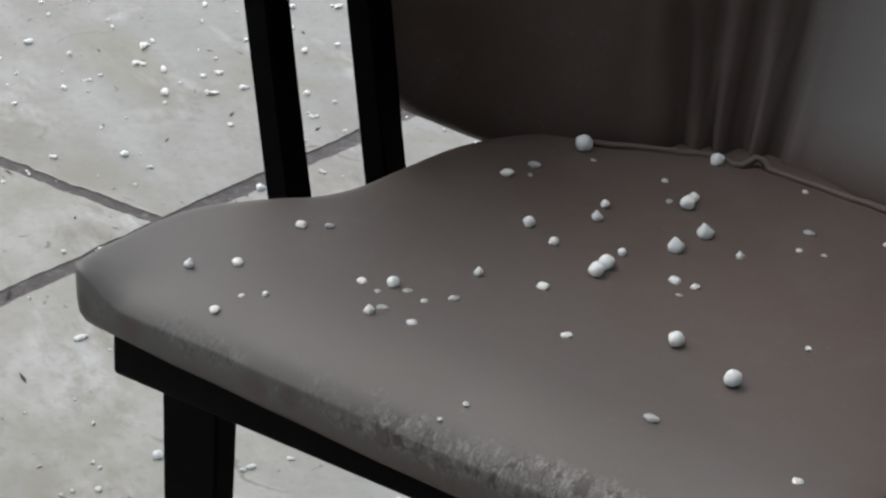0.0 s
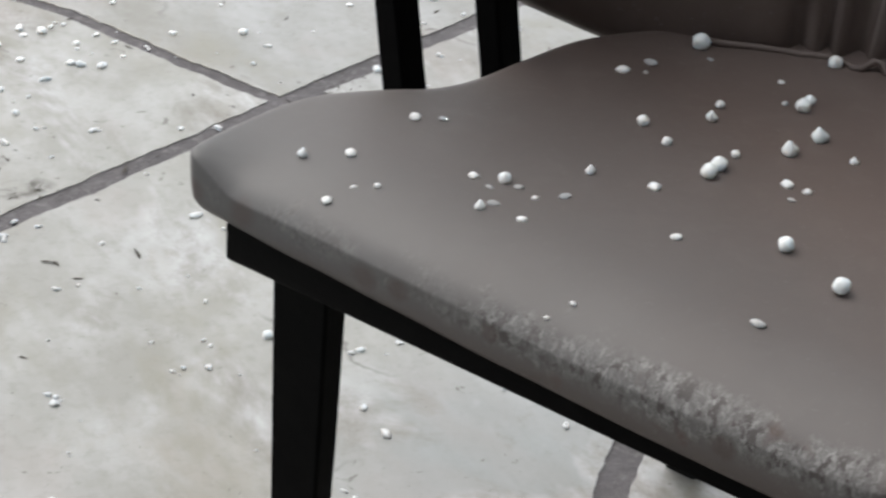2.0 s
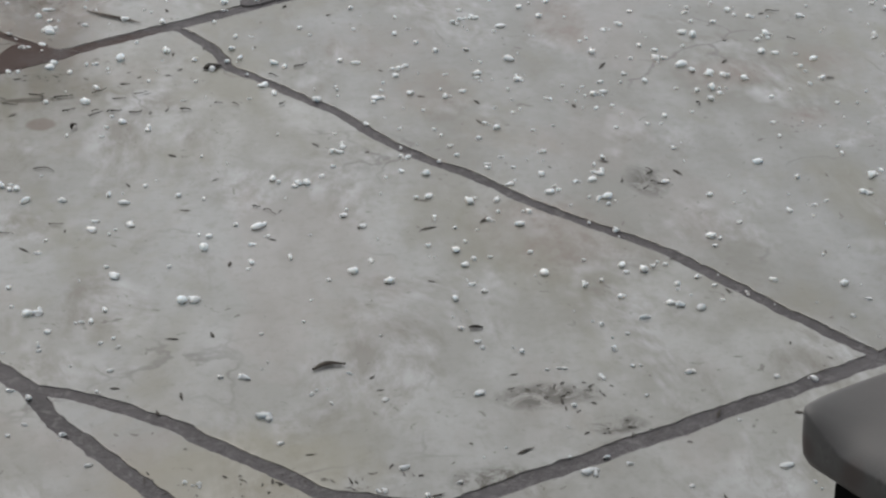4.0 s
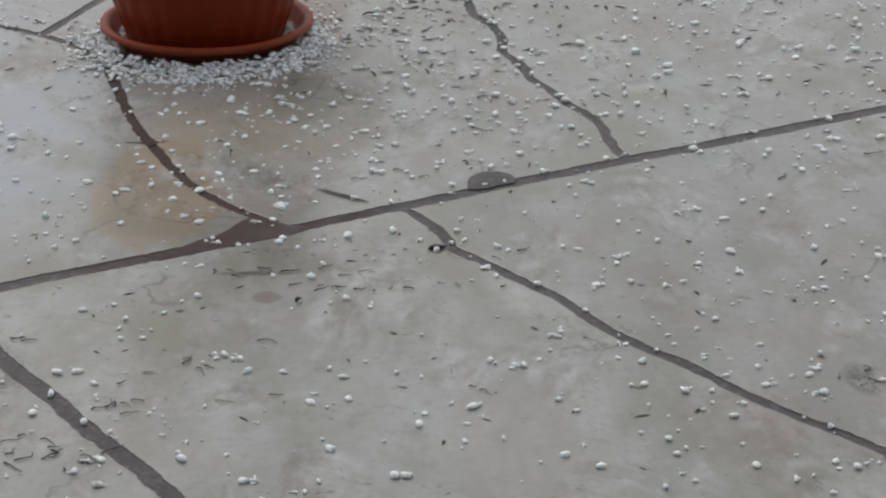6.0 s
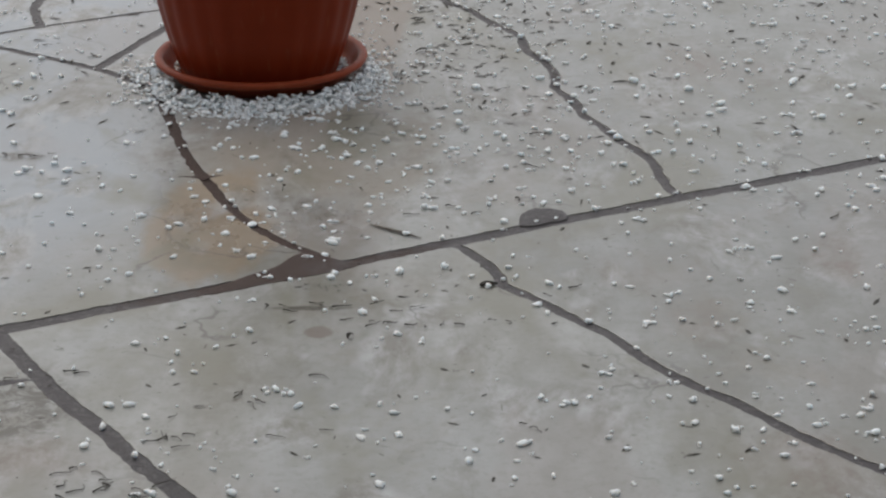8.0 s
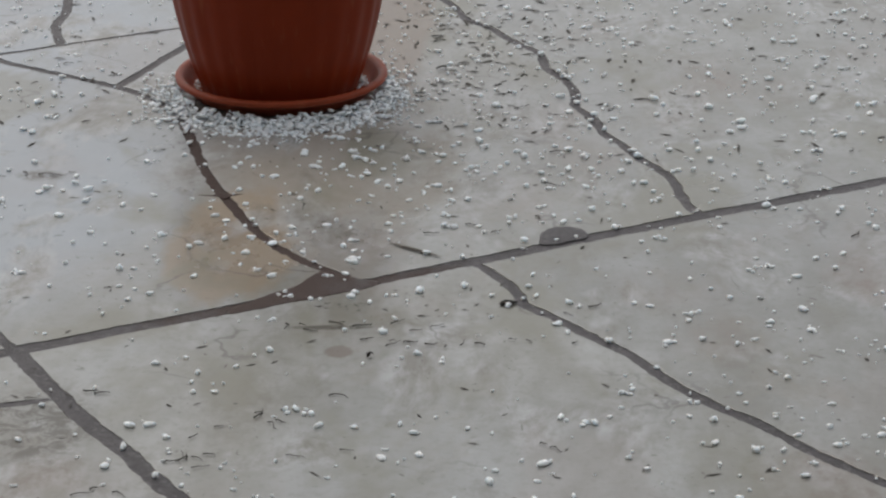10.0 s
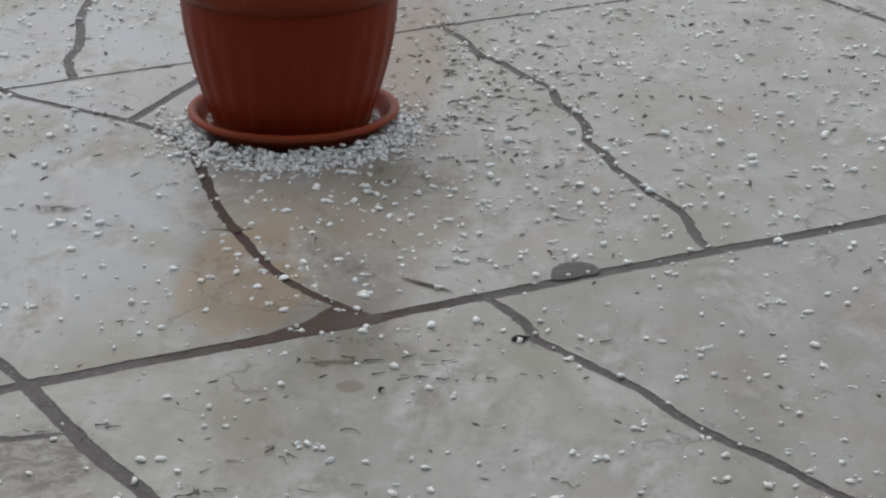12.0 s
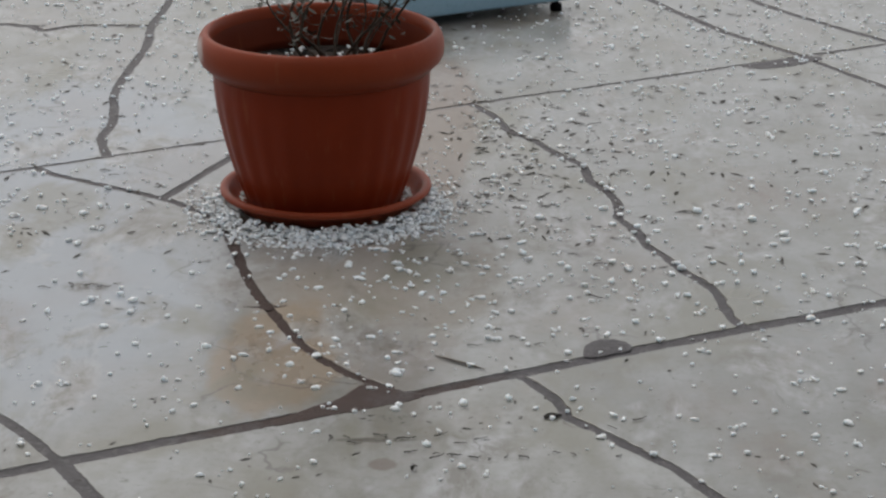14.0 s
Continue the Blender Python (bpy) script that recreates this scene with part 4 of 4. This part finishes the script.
floor_hail = []
for _ in range(27000):
    x, y = rng.uniform(-2.0, 1.9), rng.uniform(0.9, 7.0)
    if not -0.15 - 0.27 * y < x < max(0.15 + 0.25 * y, min(1.5, 0.3 + 0.7 * y)) or math.hypot(x - POT_X, y - POT_Y) < 0.19:
        continue
    if rng.uniform(0, 770) > hail_density(x, y):
        continue
    r = float(np.clip(rng.lognormal(math.log(0.0028), 0.46), 0.0013, 0.0054 if y < 3.6 else 0.0060))
    if y < 2.6:
        r *= 0.82 + 0.18 * max(0.0, (y - 1.4) / 1.2)
    if y > 3.7:
        r *= 1 - 0.22 * min(1.0, (y - 3.7) / 0.8)
    floor_hail.append((x, y, 0.0, r))
    if rng.uniform() < 0.17:
        cx, cy = x, y
        for k in range(rng.integers(1, 5 if y > 2.9 else 3)):
            turn = rng.uniform(0, 2 * math.pi)
            d = r * rng.uniform(1.1, 1.9)
            cx, cy = cx + 1.25 * d * math.cos(turn), cy + d * math.sin(turn)
            floor_hail.append((cx, cy, 0.0, r * rng.uniform(0.45, 0.95)))
scatter("hail_on_floor", [h for h in floor_hail if h[1] > 2.25], ICO_V, ICO_F, ICE, "scattered small white hailstones on wet stone slabs", "hail", 21)
scatter("melting_hail", [h for h in floor_hail if h[1] <= 2.25], ICO_V, ICO_F, MELTING, "flat half-melted grey-white hailstones on wet slabs", "hail", 24, (0.40, 0.75), 0.5)

# drift of hail heaped against the saucer
heap = []
for _ in range(3000):
    a = rng.uniform(-math.pi, math.pi)
    front = 0.5 - 0.5 * math.sin(a - 0.15)
    if rng.uniform() > 0.06 + 0.94 * front ** 1.5:
        continue
    out = abs(rng.normal(0, 0.028 + 0.020 * rng.uniform()))
    d = 0.166 + out + 0.008 * front
    layer = max(0.0, 0.017 * (1 - out / 0.05)) * rng.uniform(0, 1)
    heap.append((POT_X + d * math.cos(a), POT_Y + d * math.sin(a), layer, min(0.0052, rng.lognormal(math.log(0.0030), 0.32))))
slush = []
for _ in range(2200):
    a = rng.uniform(-math.pi, math.pi)
    if rng.uniform() > 0.04 + 0.96 * (0.5 - 0.5 * math.sin(a - 0.15)) ** 1.5:
        continue
    d = 0.166 + abs(rng.normal(0, 0.030))
    slush.append((POT_X + d * math.cos(a), POT_Y + d * math.sin(a), 0.0, rng.uniform(0.0016, 0.0036)))
scatter("slush", slush, ICO_V, ICO_F, MELTING, "grey-white slush of melting hail beside the saucer", "hail", 25, (0.4, 0.9), 0.5)
scatter("hail_heap", heap, ICO_V, ICO_F, ICE, "drift of white hail heaped round the pot saucer", "hail", 22)


# ---------------- flower pot, saucer, plant ----------------
def build_saucer():
    bm = bmesh.new()
    lathe(bm, [(0.02, 0.004), (0.120, 0.004), (0.140, 0.003), (0.150, 0.006), (0.160, 0.018), (0.168, 0.027), (0.176, 0.0275), (0.1800, 0.0305), (0.1805, 0.035), (0.178, 0.0385),
               (0.172, 0.0395), (0.1665, 0.0375), (0.163, 0.033), (0.155, 0.020), (0.146, 0.0115), (0.120, 0.010), (0.02, 0.010)], 120)
    ob = tagged(new("plant_saucer", mesh_of(bm, "plant_saucer", SAUCER)), "round terracotta-coloured plastic saucer on the stone floor", "saucer")
    ob.location = (POT_X + 0.003, POT_Y - 0.002, 0)
    return ob


def flutes(a, z, k):
    if 2 <= k <= 12:
        f = max(0.0, min(1.0, (k - 1) / 3, (12 - k) / 3))
        return 0.0012 * f * math.sin(a * 26)
    return 0.0


def build_pot():
    pot = tagged(new("flower_pot"), "large terracotta-coloured plastic flower pot standing in a saucer", "flower pot")
    pot.location = (POT_X, POT_Y, 0.0105)
    bm = bmesh.new()
    body = [(0.02, 0.0), (0.127, 0.0), (0.1325, 0.006)]
    for i in range(10):
        t = i / 9
        body.append((0.1375 + 0.0455 * (1 - (1 - t) ** 1.75), 0.018 + 0.212 * t))
    body += [(0.1840, 0.236), (0.1800, 0.2360), (0.1770, 0.228), (0.162, 0.16), (0.143, 0.10), (0.02, 0.10)]
    lathe(bm, body, 176, flutes)
    part("body", bm, POT, pot)
    bm = bmesh.new()
    rim = [(0.1832, 0.2290), (0.1868, 0.2345), (0.1950, 0.2405), (0.2020, 0.2475), (0.2058, 0.2560), (0.2070, 0.2670), (0.2060, 0.2785), (0.2030, 0.2885), (0.1980, 0.2955), (0.1925, 0.2980),
           (0.1880, 0.2955), (0.1858, 0.289), (0.1835, 0.283)]
    rings = []
    for r, z in rim:
        rings.append([(r * math.cos(2 * math.pi * i / 120), r * math.sin(2 * math.pi * i / 120), z) for i in range(120)])
    rows = ring_surface(bm, rings, True, False)
    for i in range(120):
        bm.faces.new((rows[-1][i], rows[-1][(i + 1) % 120], rows[0][(i + 1) % 120], rows[0][i]))
    part("rim", bm, SAUCER, pot, "thick rolled rim of the pot")
    # inner wall in a darker plastic, which paints in the shade inside the pot
    bm = bmesh.new()
    wall = [(0.1852, 0.286), (0.1845, 0.2845), (0.1808, 0.262), (0.1765, 0.238), (0.1745, 0.222), (0.1752, 0.222), (0.1773, 0.238), (0.1818, 0.262), (0.1862, 0.2845)]
    rows = ring_surface(bm, [[(r * math.cos(2 * math.pi * i / 120), r * math.sin(2 * math.pi * i / 120), z) for i in range(120)] for r, z in wall], True, False)
    for i in range(120):
        bm.faces.new((rows[-1][i], rows[-1][(i + 1) % 120], rows[0][(i + 1) % 120], rows[0][i]))
    part("inner_wall", bm, SHADED, pot, "inner wall of the pot, darkened for the shade inside")
    return pot


build_saucer()
build_pot()
bm = bmesh.new()
rings = []
for k in range(14):
    r = 0.1760 * (1 - k / 14)
    rings.append([(r * math.cos(2 * math.pi * i / 60), r * math.sin(2 * math.pi * i / 60),
                   0.2345 + 0.005 * noise.noise(Vector((r * 40 * math.cos(2 * math.pi * i / 60), r * 40 * math.sin(2 * math.pi * i / 60), 1)))) for i in range(60)])
ring_surface(bm, rings)
soil = tagged(new("soil", mesh_of(bm, "soil", SOIL)), "dark damp potting soil in the flower pot", "soil")
soil.location = (POT_X, POT_Y, 0)
pot_hail = []
for _ in range(150):
    a, d = rng.uniform(-math.pi, math.pi), 0.158 * math.sqrt(rng.uniform())
    pot_hail.append((POT_X + d * math.cos(a), POT_Y + d * math.sin(a), 0.236, rng.uniform(0.0025, 0.0048)))
for _ in range(90):
    a = rng.choice((math.pi + 0.15, 0.05)) + rng.normal(0, 0.35)
    d = rng.uniform(0.137, 0.150)
    pot_hail.append((POT_X + d * math.cos(a), POT_Y + d * math.sin(a), 0.0105, rng.uniform(0.003, 0.0048)))
scatter("hail_in_pot", pot_hail, ICO_V, ICO_F, ICE, "white hail caught on pot soil and in saucer", "hail", 23)


def build_plant():
    plant = tagged(new("potted_plant"), "half-dead bushy plant with thin bare twigs in pot", "plant")
    plant.location = (POT_X + 0.032, POT_Y + 0.005, 0.224)
    pr = random.Random(5)
    leaf_bm = bmesh.new()
    for k in range(12):
        bm = bmesh.new()
        a = 2 * math.pi * k / 12 + pr.uniform(-0.3, 0.3)
        x, y = 0.02 * math.cos(a), 0.02 * math.sin(a)
        pts = [Vector((x, y, -0.006))]
        d = Vector((math.cos(a) * 0.45 + 0.12, math.sin(a) * 0.45, pr.uniform(0.6, 1.1))).normalized()
        for i in range(15):
            d = (d + Vector((pr.uniform(-0.35, 0.35), pr.uniform(-0.35, 0.35), pr.uniform(-0.12, 0.22)))).normalized()
            pts.append(pts[-1] + d * pr.uniform(0.018, 0.034))
        tube(bm, pts, pr.uniform(0.0018, 0.0034), 6, 0.35)
        for i in range(4, 16):
            b = pts[i]
            for _ in range(2):
                e = Vector((pr.uniform(-1, 1), pr.uniform(-1, 1), pr.uniform(-0.3, 0.9))).normalized()
                q = [b, b + e * 0.018, b + e * 0.034 + Vector((0, 0, pr.uniform(-0.008, 0.01)))]
                tube(bm, q, 0.0009, 5, 0.4)
                for _ in range(1 if i < 7 else 5):
                    c = q[pr.choice((1, 2))]
                    f = Vector((pr.uniform(-1, 1), pr.uniform(-1, 1), pr.uniform(-0.5, 0.8))).normalized()
                    s = f.cross(Vector((0, 0, 1))).normalized() * (0.0022 if i < 6 else 0.0045)
                    n = f.cross(s).normalized() * 0.0008
                    L = pr.uniform(0.008, 0.016) * (1.0 if i < 6 else 1.8)
                    v = [leaf_bm.verts.new(p) for p in (c, c + f * L * 0.5 + s + n, c + f * L, c + f * L * 0.5 - s + n)]
                    leaf_bm.faces.new(v)
        part("stem", bm, TWIG, plant)
    part("foliage", leaf_bm, GREEN, plant, "small dark green and withered leaves")
    return plant


build_plant()


# ---------------- pale blue box behind the pot ----------------
def build_blue_box():
    box = tagged(new("storage_box"), "low pale blue box raised on black feet", "box")
    box.matrix_world = pose(0.168, 5.345, 0, 0, 0, math.degrees(math.atan2(0.477, 0.879)))
    bm = bmesh.new()
    box_bevel(bm, (-0.39, 0.0, 0.023), (0.03, 0.62, 0.072), 0.006)
    part("body", bm, BLUE, box)
    bm = bmesh.new()
    box_bevel(bm, (-0.397, -0.006, 0.073), (0.037, 0.626, 0.086), 0.004)
    part("lid", bm, BLUE, box)
    for x, y in ((-0.005, 0.014), (-0.36, 0.03), (-0.005, 0.59), (-0.36, 0.59)):
        bm = bmesh.new()
        lathe(bm, [(0.004, 0.0), (0.013, 0.001), (0.0145, 0.006), (0.013, 0.017), (0.006, 0.018), (0.005, 0.024)], 20)
        foot = part("foot", bm, BLACK, box, "black screw foot")
        foot.location = (x, y, 0)
    return box


build_blue_box()


# ---------------- leaves and dirt on the floor ----------------
def leaf_thing(x, y, length, width, turn, curl, label, rise=0.004):
    bm = bmesh.new()
    rows = []
    for i in range(9):
        t = i / 8
        w = width * math.sin(math.pi * min(1, t * 0.92 + 0.06)) ** 0.8 / 2
        bend = curl * math.sin(math.pi * t)
        z = 0.0012 + rise * math.sin(math.pi * t)
        rows.append([(length * (t - 0.5), bend - w, z), (length * (t - 0.5), bend, z + min(0.0016, rise)), (length * (t - 0.5), bend + w, z)])
    vs = [[bm.verts.new(p) for p in r] for r in rows]
    for a, b in zip(vs, vs[1:]):
        for j in (0, 1):
            bm.faces.new((a[j], b[j], b[j + 1], a[j + 1]))
    bmesh.ops.solidify(bm, geom=bm.faces[:], thickness=0.0007)
    ob = tagged(new("dead_leaf", mesh_of(bm, "dead_leaf", BROWN_LEAF if length > 0.03 else DRY_LEAF)), label, "leaf", "dead leaves")
    ob.matrix_world = pose(x, y, 0.0006, 0, 0, turn)


leaf_thing(0.165, 2.161, 0.036, 0.009, 12, 0.006, "narrow curled dead leaf on a stone slab", 0.0015)
leaf_thing(0.327, 2.225, 0.016, 0.007, -10, 0.001, "small dark dead leaf on a stone slab", 0.001)
leaf_thing(-0.041, 3.170, 0.092, 0.008, -36, 0.0, "thin brown dead leaf beside the mortar joint", 0.0006)
# this leaf piece stands for a dark hole at the joint's edge
leaf_thing(0.086, 2.974, 0.026, 0.017, 20, 0.002, "small black hole in a mortar joint, shaped as a leaf", 0.001)
leaf_thing(-0.095, 2.800, 0.014, 0.006, 60, 0.002, "small dark dead leaf on a stone slab")
leaf_thing(0.188, 4.221, 0.016, 0.011, 30, 0.001, "small black dead leaf on a stone slab")
leaf_thing(-0.003, 4.039, 0.024, 0.010, 10, 0.003, "crumpled dark dead leaf on a stone slab")

bits = []
while len(bits) < 1500:
    x, y = rng.uniform(-1.6, 1.6), rng.uniform(1.5, 6.5)
    if abs(x) > 0.5 + 0.22 * y or math.hypot(x - POT_X, y - POT_Y) < 0.19:
        continue
    want = 0.16 + 0.5 * max(0.0, noise.noise(Vector((x * 2.3, y * 2.3, 9.0))))
    want += 1.6 * math.exp(-((x - 0.12) / 0.17) ** 2 - ((y - 4.25) / 0.40) ** 2) + 0.25 * (y > 3.5)
    want += 0.6 * math.exp(-((x + 0.62) / 0.12) ** 2 - ((y - 2.55) / 0.15) ** 2)
    if rng.uniform() < want:
        bits.append((x, y, 0.0, rng.uniform(0.0014, 0.0042) * (1.7 if y > 3.6 else 1.1)))
for cx, cy, sx, sy, k in ((0.38, 2.075, 0.030, 0.014, 26), (0.437, 2.012, 0.018, 0.010, 14), (0.585, 2.56, 0.020, 0.035, 16), (-0.16, 2.97, 0.05, 0.012, 20), (-0.44, 3.68, 0.02, 0.05, 26),
                          (0.05, 2.95, 0.07, 0.02, 18), (0.08, 1.95, 0.05, 0.03, 30), (0.17, 1.95, 0.05, 0.012, 22), (0.76, 2.13, 0.05, 0.015, 24), (0.10, 4.35, 0.06, 0.06, 24)):
    for _ in range(k):
        bits.append((cx + rng.normal(0, sx), cy + rng.normal(0, sy), 0.0, rng.uniform(0.0008, 0.0026)))
for _ in range(170):
    bits.append((0.07 + rng.normal(0, 0.10), 4.18 + rng.normal(0, 0.22), 0.0, rng.uniform(0.0024, 0.0066)))
bit_v = [(-1.6, 0, 0), (-0.4, 0.5, 0.25), (0.9, 0.35, 0.1), (1.7, 0.0, 0.05), (0.6, -0.45, 0.2), (-0.6, -0.5, 0.0), (0.0, 0.0, 0.45)]
bit_f = [(0, 1, 6), (1, 2, 6), (2, 3, 6), (3, 4, 6), (4, 5, 6), (5, 0, 6)]
scatter("leaf_litter", bits, bit_v, bit_f, DRY_LEAF, "tiny dark leaf crumbs and dirt on slabs", "litter", 31, (0.3, 0.9), 0.25)


def lay_strands():
    """Thin wiry dark strands lying flat on the slabs, for curled dirt lines and cracks."""
    bm = bmesh.new()
    spots = []
    for cx, cy, sx, sy, k in ((-0.139, 2.90, 0.07, 0.012, 9), (-0.005, 2.85, 0.05, 0.012, 8), (0.097, 2.848, 0.03, 0.008, 4), (0.168, 2.955, 0.02, 0.008, 2), (-0.42, 2.40, 0.05, 0.03, 8),
                              (-0.32, 2.37, 0.03, 0.02, 6), (-0.223, 2.62, 0.02, 0.01, 4), (-0.30, 2.50, 0.015, 0.025, 4), (-0.133, 2.517, 0.02, 0.01, 2), (-0.45, 2.69, 0.04, 0.01, 4),
                              (0.122, 2.543, 0.01, 0.01, 2), (0.11, 3.27, 0.04, 0.02, 3), (-0.303, 2.515, 0.010, 0.022, 4), (-0.618, 3.498, 0.03, 0.008, 5), (0.579, 2.545, 0.012, 0.02, 5)):
        spots += [(cx + rng.normal(0, sx), cy + rng.normal(0, sy)) for _ in range(k)]
    for _ in range(40):
        y = rng.uniform(2.65, 5.0)
        spots.append((rng.uniform(-0.28 * y + 0.1, 0.3 * y), y))
    for x, y in spots:
        if math.hypot(x - POT_X, y - POT_Y) < 0.19:
            continue
        turn, length = rng.uniform(-0.9, 0.9), rng.uniform(0.010, 0.034)
        thick = rng.uniform(0.0006, 0.0012)
        line = []
        for i in range(6):
            line.append((x, y, 0.0012 + thick * 0.5 + 0.0008 * abs(math.sin(i))))
            x, y = x + length / 5 * math.cos(turn), y + length / 5 * math.sin(turn)
            turn += rng.normal(0, 0.55)
        tube(bm, line, thick, 5, 0.4)
    tagged(new("dirt_strands", mesh_of(bm, "dirt_strands", DRY_LEAF)), "thin wiry dark dirt lines and cracks on slabs", "litter", "", "stuff")


lay_strands()


# ---------------- the slabs of the floor ----------------
def row_line(k):
    y0, s = ROWS[k]
    out = []
    for i in range(int(2 * (EDGE + 2.5) / 0.02) + 1):
        x = -EDGE - 2.5 + 0.02 * i
        y = y0 + s * x
        w = 0.005 * noise.noise(Vector((x * 2.2, k * 7.7, 0))) + 0.004 * noise.noise(Vector((x * 14, k * 3.1, 2)))
        out.append(Vector((x, y + w, 0)))
    return out


LINES = [row_line(k) for k in range(len(ROWS))]
CROSS = {k: [wobble_line(j, 0.0022 if k in (5, 6, 7, 8) else 0.008, 0.013, k * 1.7) for j in js] for k, js in ACROSS.items()}


def cut(line, p0, p1):
    """The stretch of a line between the points nearest to p0 and p1, in that order."""
    i = min(range(len(line)), key=lambda q: (line[q].x - p0[0]) ** 2 + (line[q].y - p0[1]) ** 2)
    j = min(range(len(line)), key=lambda q: (line[q].x - p1[0]) ** 2 + (line[q].y - p1[1]) ** 2)
    return [p.copy() for p in (line[i:j + 1] if i <= j else line[j:i + 1][::-1])]


def lay_slab(sides):
    ob = new("slab", slab_mesh(sides))
    ob.parent = terrace
    ob.location.z = 0.0007 * noise.noise(Vector((sides[0][0][0].x * 3, sides[0][0][0].y * 3, 6)))


J6 = (-0.140, 2.157)
T4D = wobble_line([J6, (-0.095, 2.143), (-0.056, 2.116), (0.0, 2.072), (0.052, 2.017), (0.10, 1.968), (0.135, 1.933), (0.167, 1.917), onto(6, 0.246)], 0.003, 0.016, 4.0)
J7 = (-0.560, 3.940)
T1B = wobble_line([J7, (-0.523, 4.045), (-0.475, 4.167), onto(8, -0.40)], 0.003, 0.016, 5.0)
J8 = (-0.748, 5.205)



def joint_width(k, line):
    """The crossing joints are narrower than those along the rows, but for one broad one."""
    if k == 6 and abs(line[0].x - 0.074) < 0.02:
        return 0.023
    if k == 5 and abs(line[-1].x - 0.757) < 0.02:
        return 0.030
    if k in (6, 7):
        return 0.017
    return 0.019


for k, joints in CROSS.items():
    joints = sorted(joints, key=lambda j: j[0].x + j[-1].x)
    if k + 1 >= len(ROWS):
        continue
    for a, b in zip(joints, joints[1:]):
        near_l, near_r, far_r, far_l = a[0], b[0], b[-1], a[-1]
        wa, wb = joint_width(k, a), joint_width(k, b)
        near, far = ROW_WIDTH[k], ROW_WIDTH[k + 1]
        low = (cut(LINES[k], near_l, near_r), near)
        right = (b, wb)
        top = (cut(LINES[k + 1], far_r, far_l), far)
        left = (a[::-1], wa)
        if k == 6 and abs(near_l.x - 0.074) < 0.01:
            c = onto(6, 0.246)
            lay_slab([(cut(LINES[6], c, near_r), near), right, top, (cut(a, far_l, J6), 0.026), (T4D, 0.020)])
            lay_slab([(cut(LINES[6], near_l, c), near), (T4D[::-1], 0.020), (cut(a, J6, near_l), 0.020)])
        elif k == 7 and abs(near_l.x + 0.129) < 0.01:
            c = onto(8, -0.40)
            lay_slab([low, right, (cut(LINES[8], far_r, c), far), (T1B[::-1], 0.018), (cut(a, J7, near_l), 0.017)])
            lay_slab([(T1B, 0.018), (cut(LINES[8], c, far_l), far), (cut(a, far_l, J7), 0.017)])
        elif k == 8 and abs(near_r.x + 0.695) < 0.01:
            mid_left = a[len(a) * 3 // 5]
            t2b = wobble_line([J8, (-0.85, 5.215), (-0.923, 5.205), (-0.983, 5.165), (-1.037, 5.21), (-1.20, 5.15), (mid_left.x, mid_left.y)], 0.006, 0.014, 6.0)
            lay_slab([low, (cut(b, near_r, J8), wb), (t2b, 0.022), (cut(a, mid_left, near_l), wa)])
            lay_slab([(t2b[::-1], 0.022), (cut(b, J8, far_r), wb), top, (cut(a, far_l, mid_left), wa)])
        else:
            lay_slab([low, right, top, left])


def mortar_smear(outline):
    """Mortar trowelled out over the edge of the slabs."""
    pts = spline([(x, y, 0) for x, y in outline], 0.006, True)
    c = sum(pts, Vector()) / len(pts)
    bm = bmesh.new()
    rings = []
    for s, z in ((1.0, 0.0001), (0.97, 0.0004), (0.8, 0.0006), (0.5, 0.0006), (0.1, 0.0006)):
        ring = []
        for p in pts:
            q = c + (p - c) * (s * (1 + 0.10 * noise.noise(p * 45) + 0.10 * noise.noise(p * 130)))
            ring.append((q.x, q.y, z))
        rings.append(ring)
    ring_surface(bm, rings)
    part("mortar_smear", bm, MORTAR, terrace)


mortar_smear([(0.205, 3.222), (0.142, 3.192), (0.140, 3.238), (0.158, 3.264), (0.188, 3.264), (0.205, 3.245)])
mortar_smear([(-0.30, 2.938), (-0.20, 2.985), (-0.095, 3.042), (-0.135, 3.078), (-0.172, 3.092), (-0.205, 3.040), (-0.25, 2.998)])
mortar_smear([(0.53, 4.855), (0.66, 4.925), (0.70, 4.905), (0.62, 4.84), (0.56, 4.825)])
mortar_smear([(0.745, 2.125), (0.79, 2.10), (0.81, 2.075), (0.775, 2.075), (0.75, 2.095)])
mortar_smear([(-0.600, 2.674), (-0.540, 2.661), (-0.490, 2.678), (-0.480, 2.672), (-0.540, 2.650), (-0.600, 2.660)])
mortar_smear([(-0.372, 3.401), (-0.350, 3.402), (-0.338, 3.413), (-0.328, 3.404), (-0.302, 3.407), (-0.322, 3.396), (-0.330, 3.384), (-0.345, 3.394)])
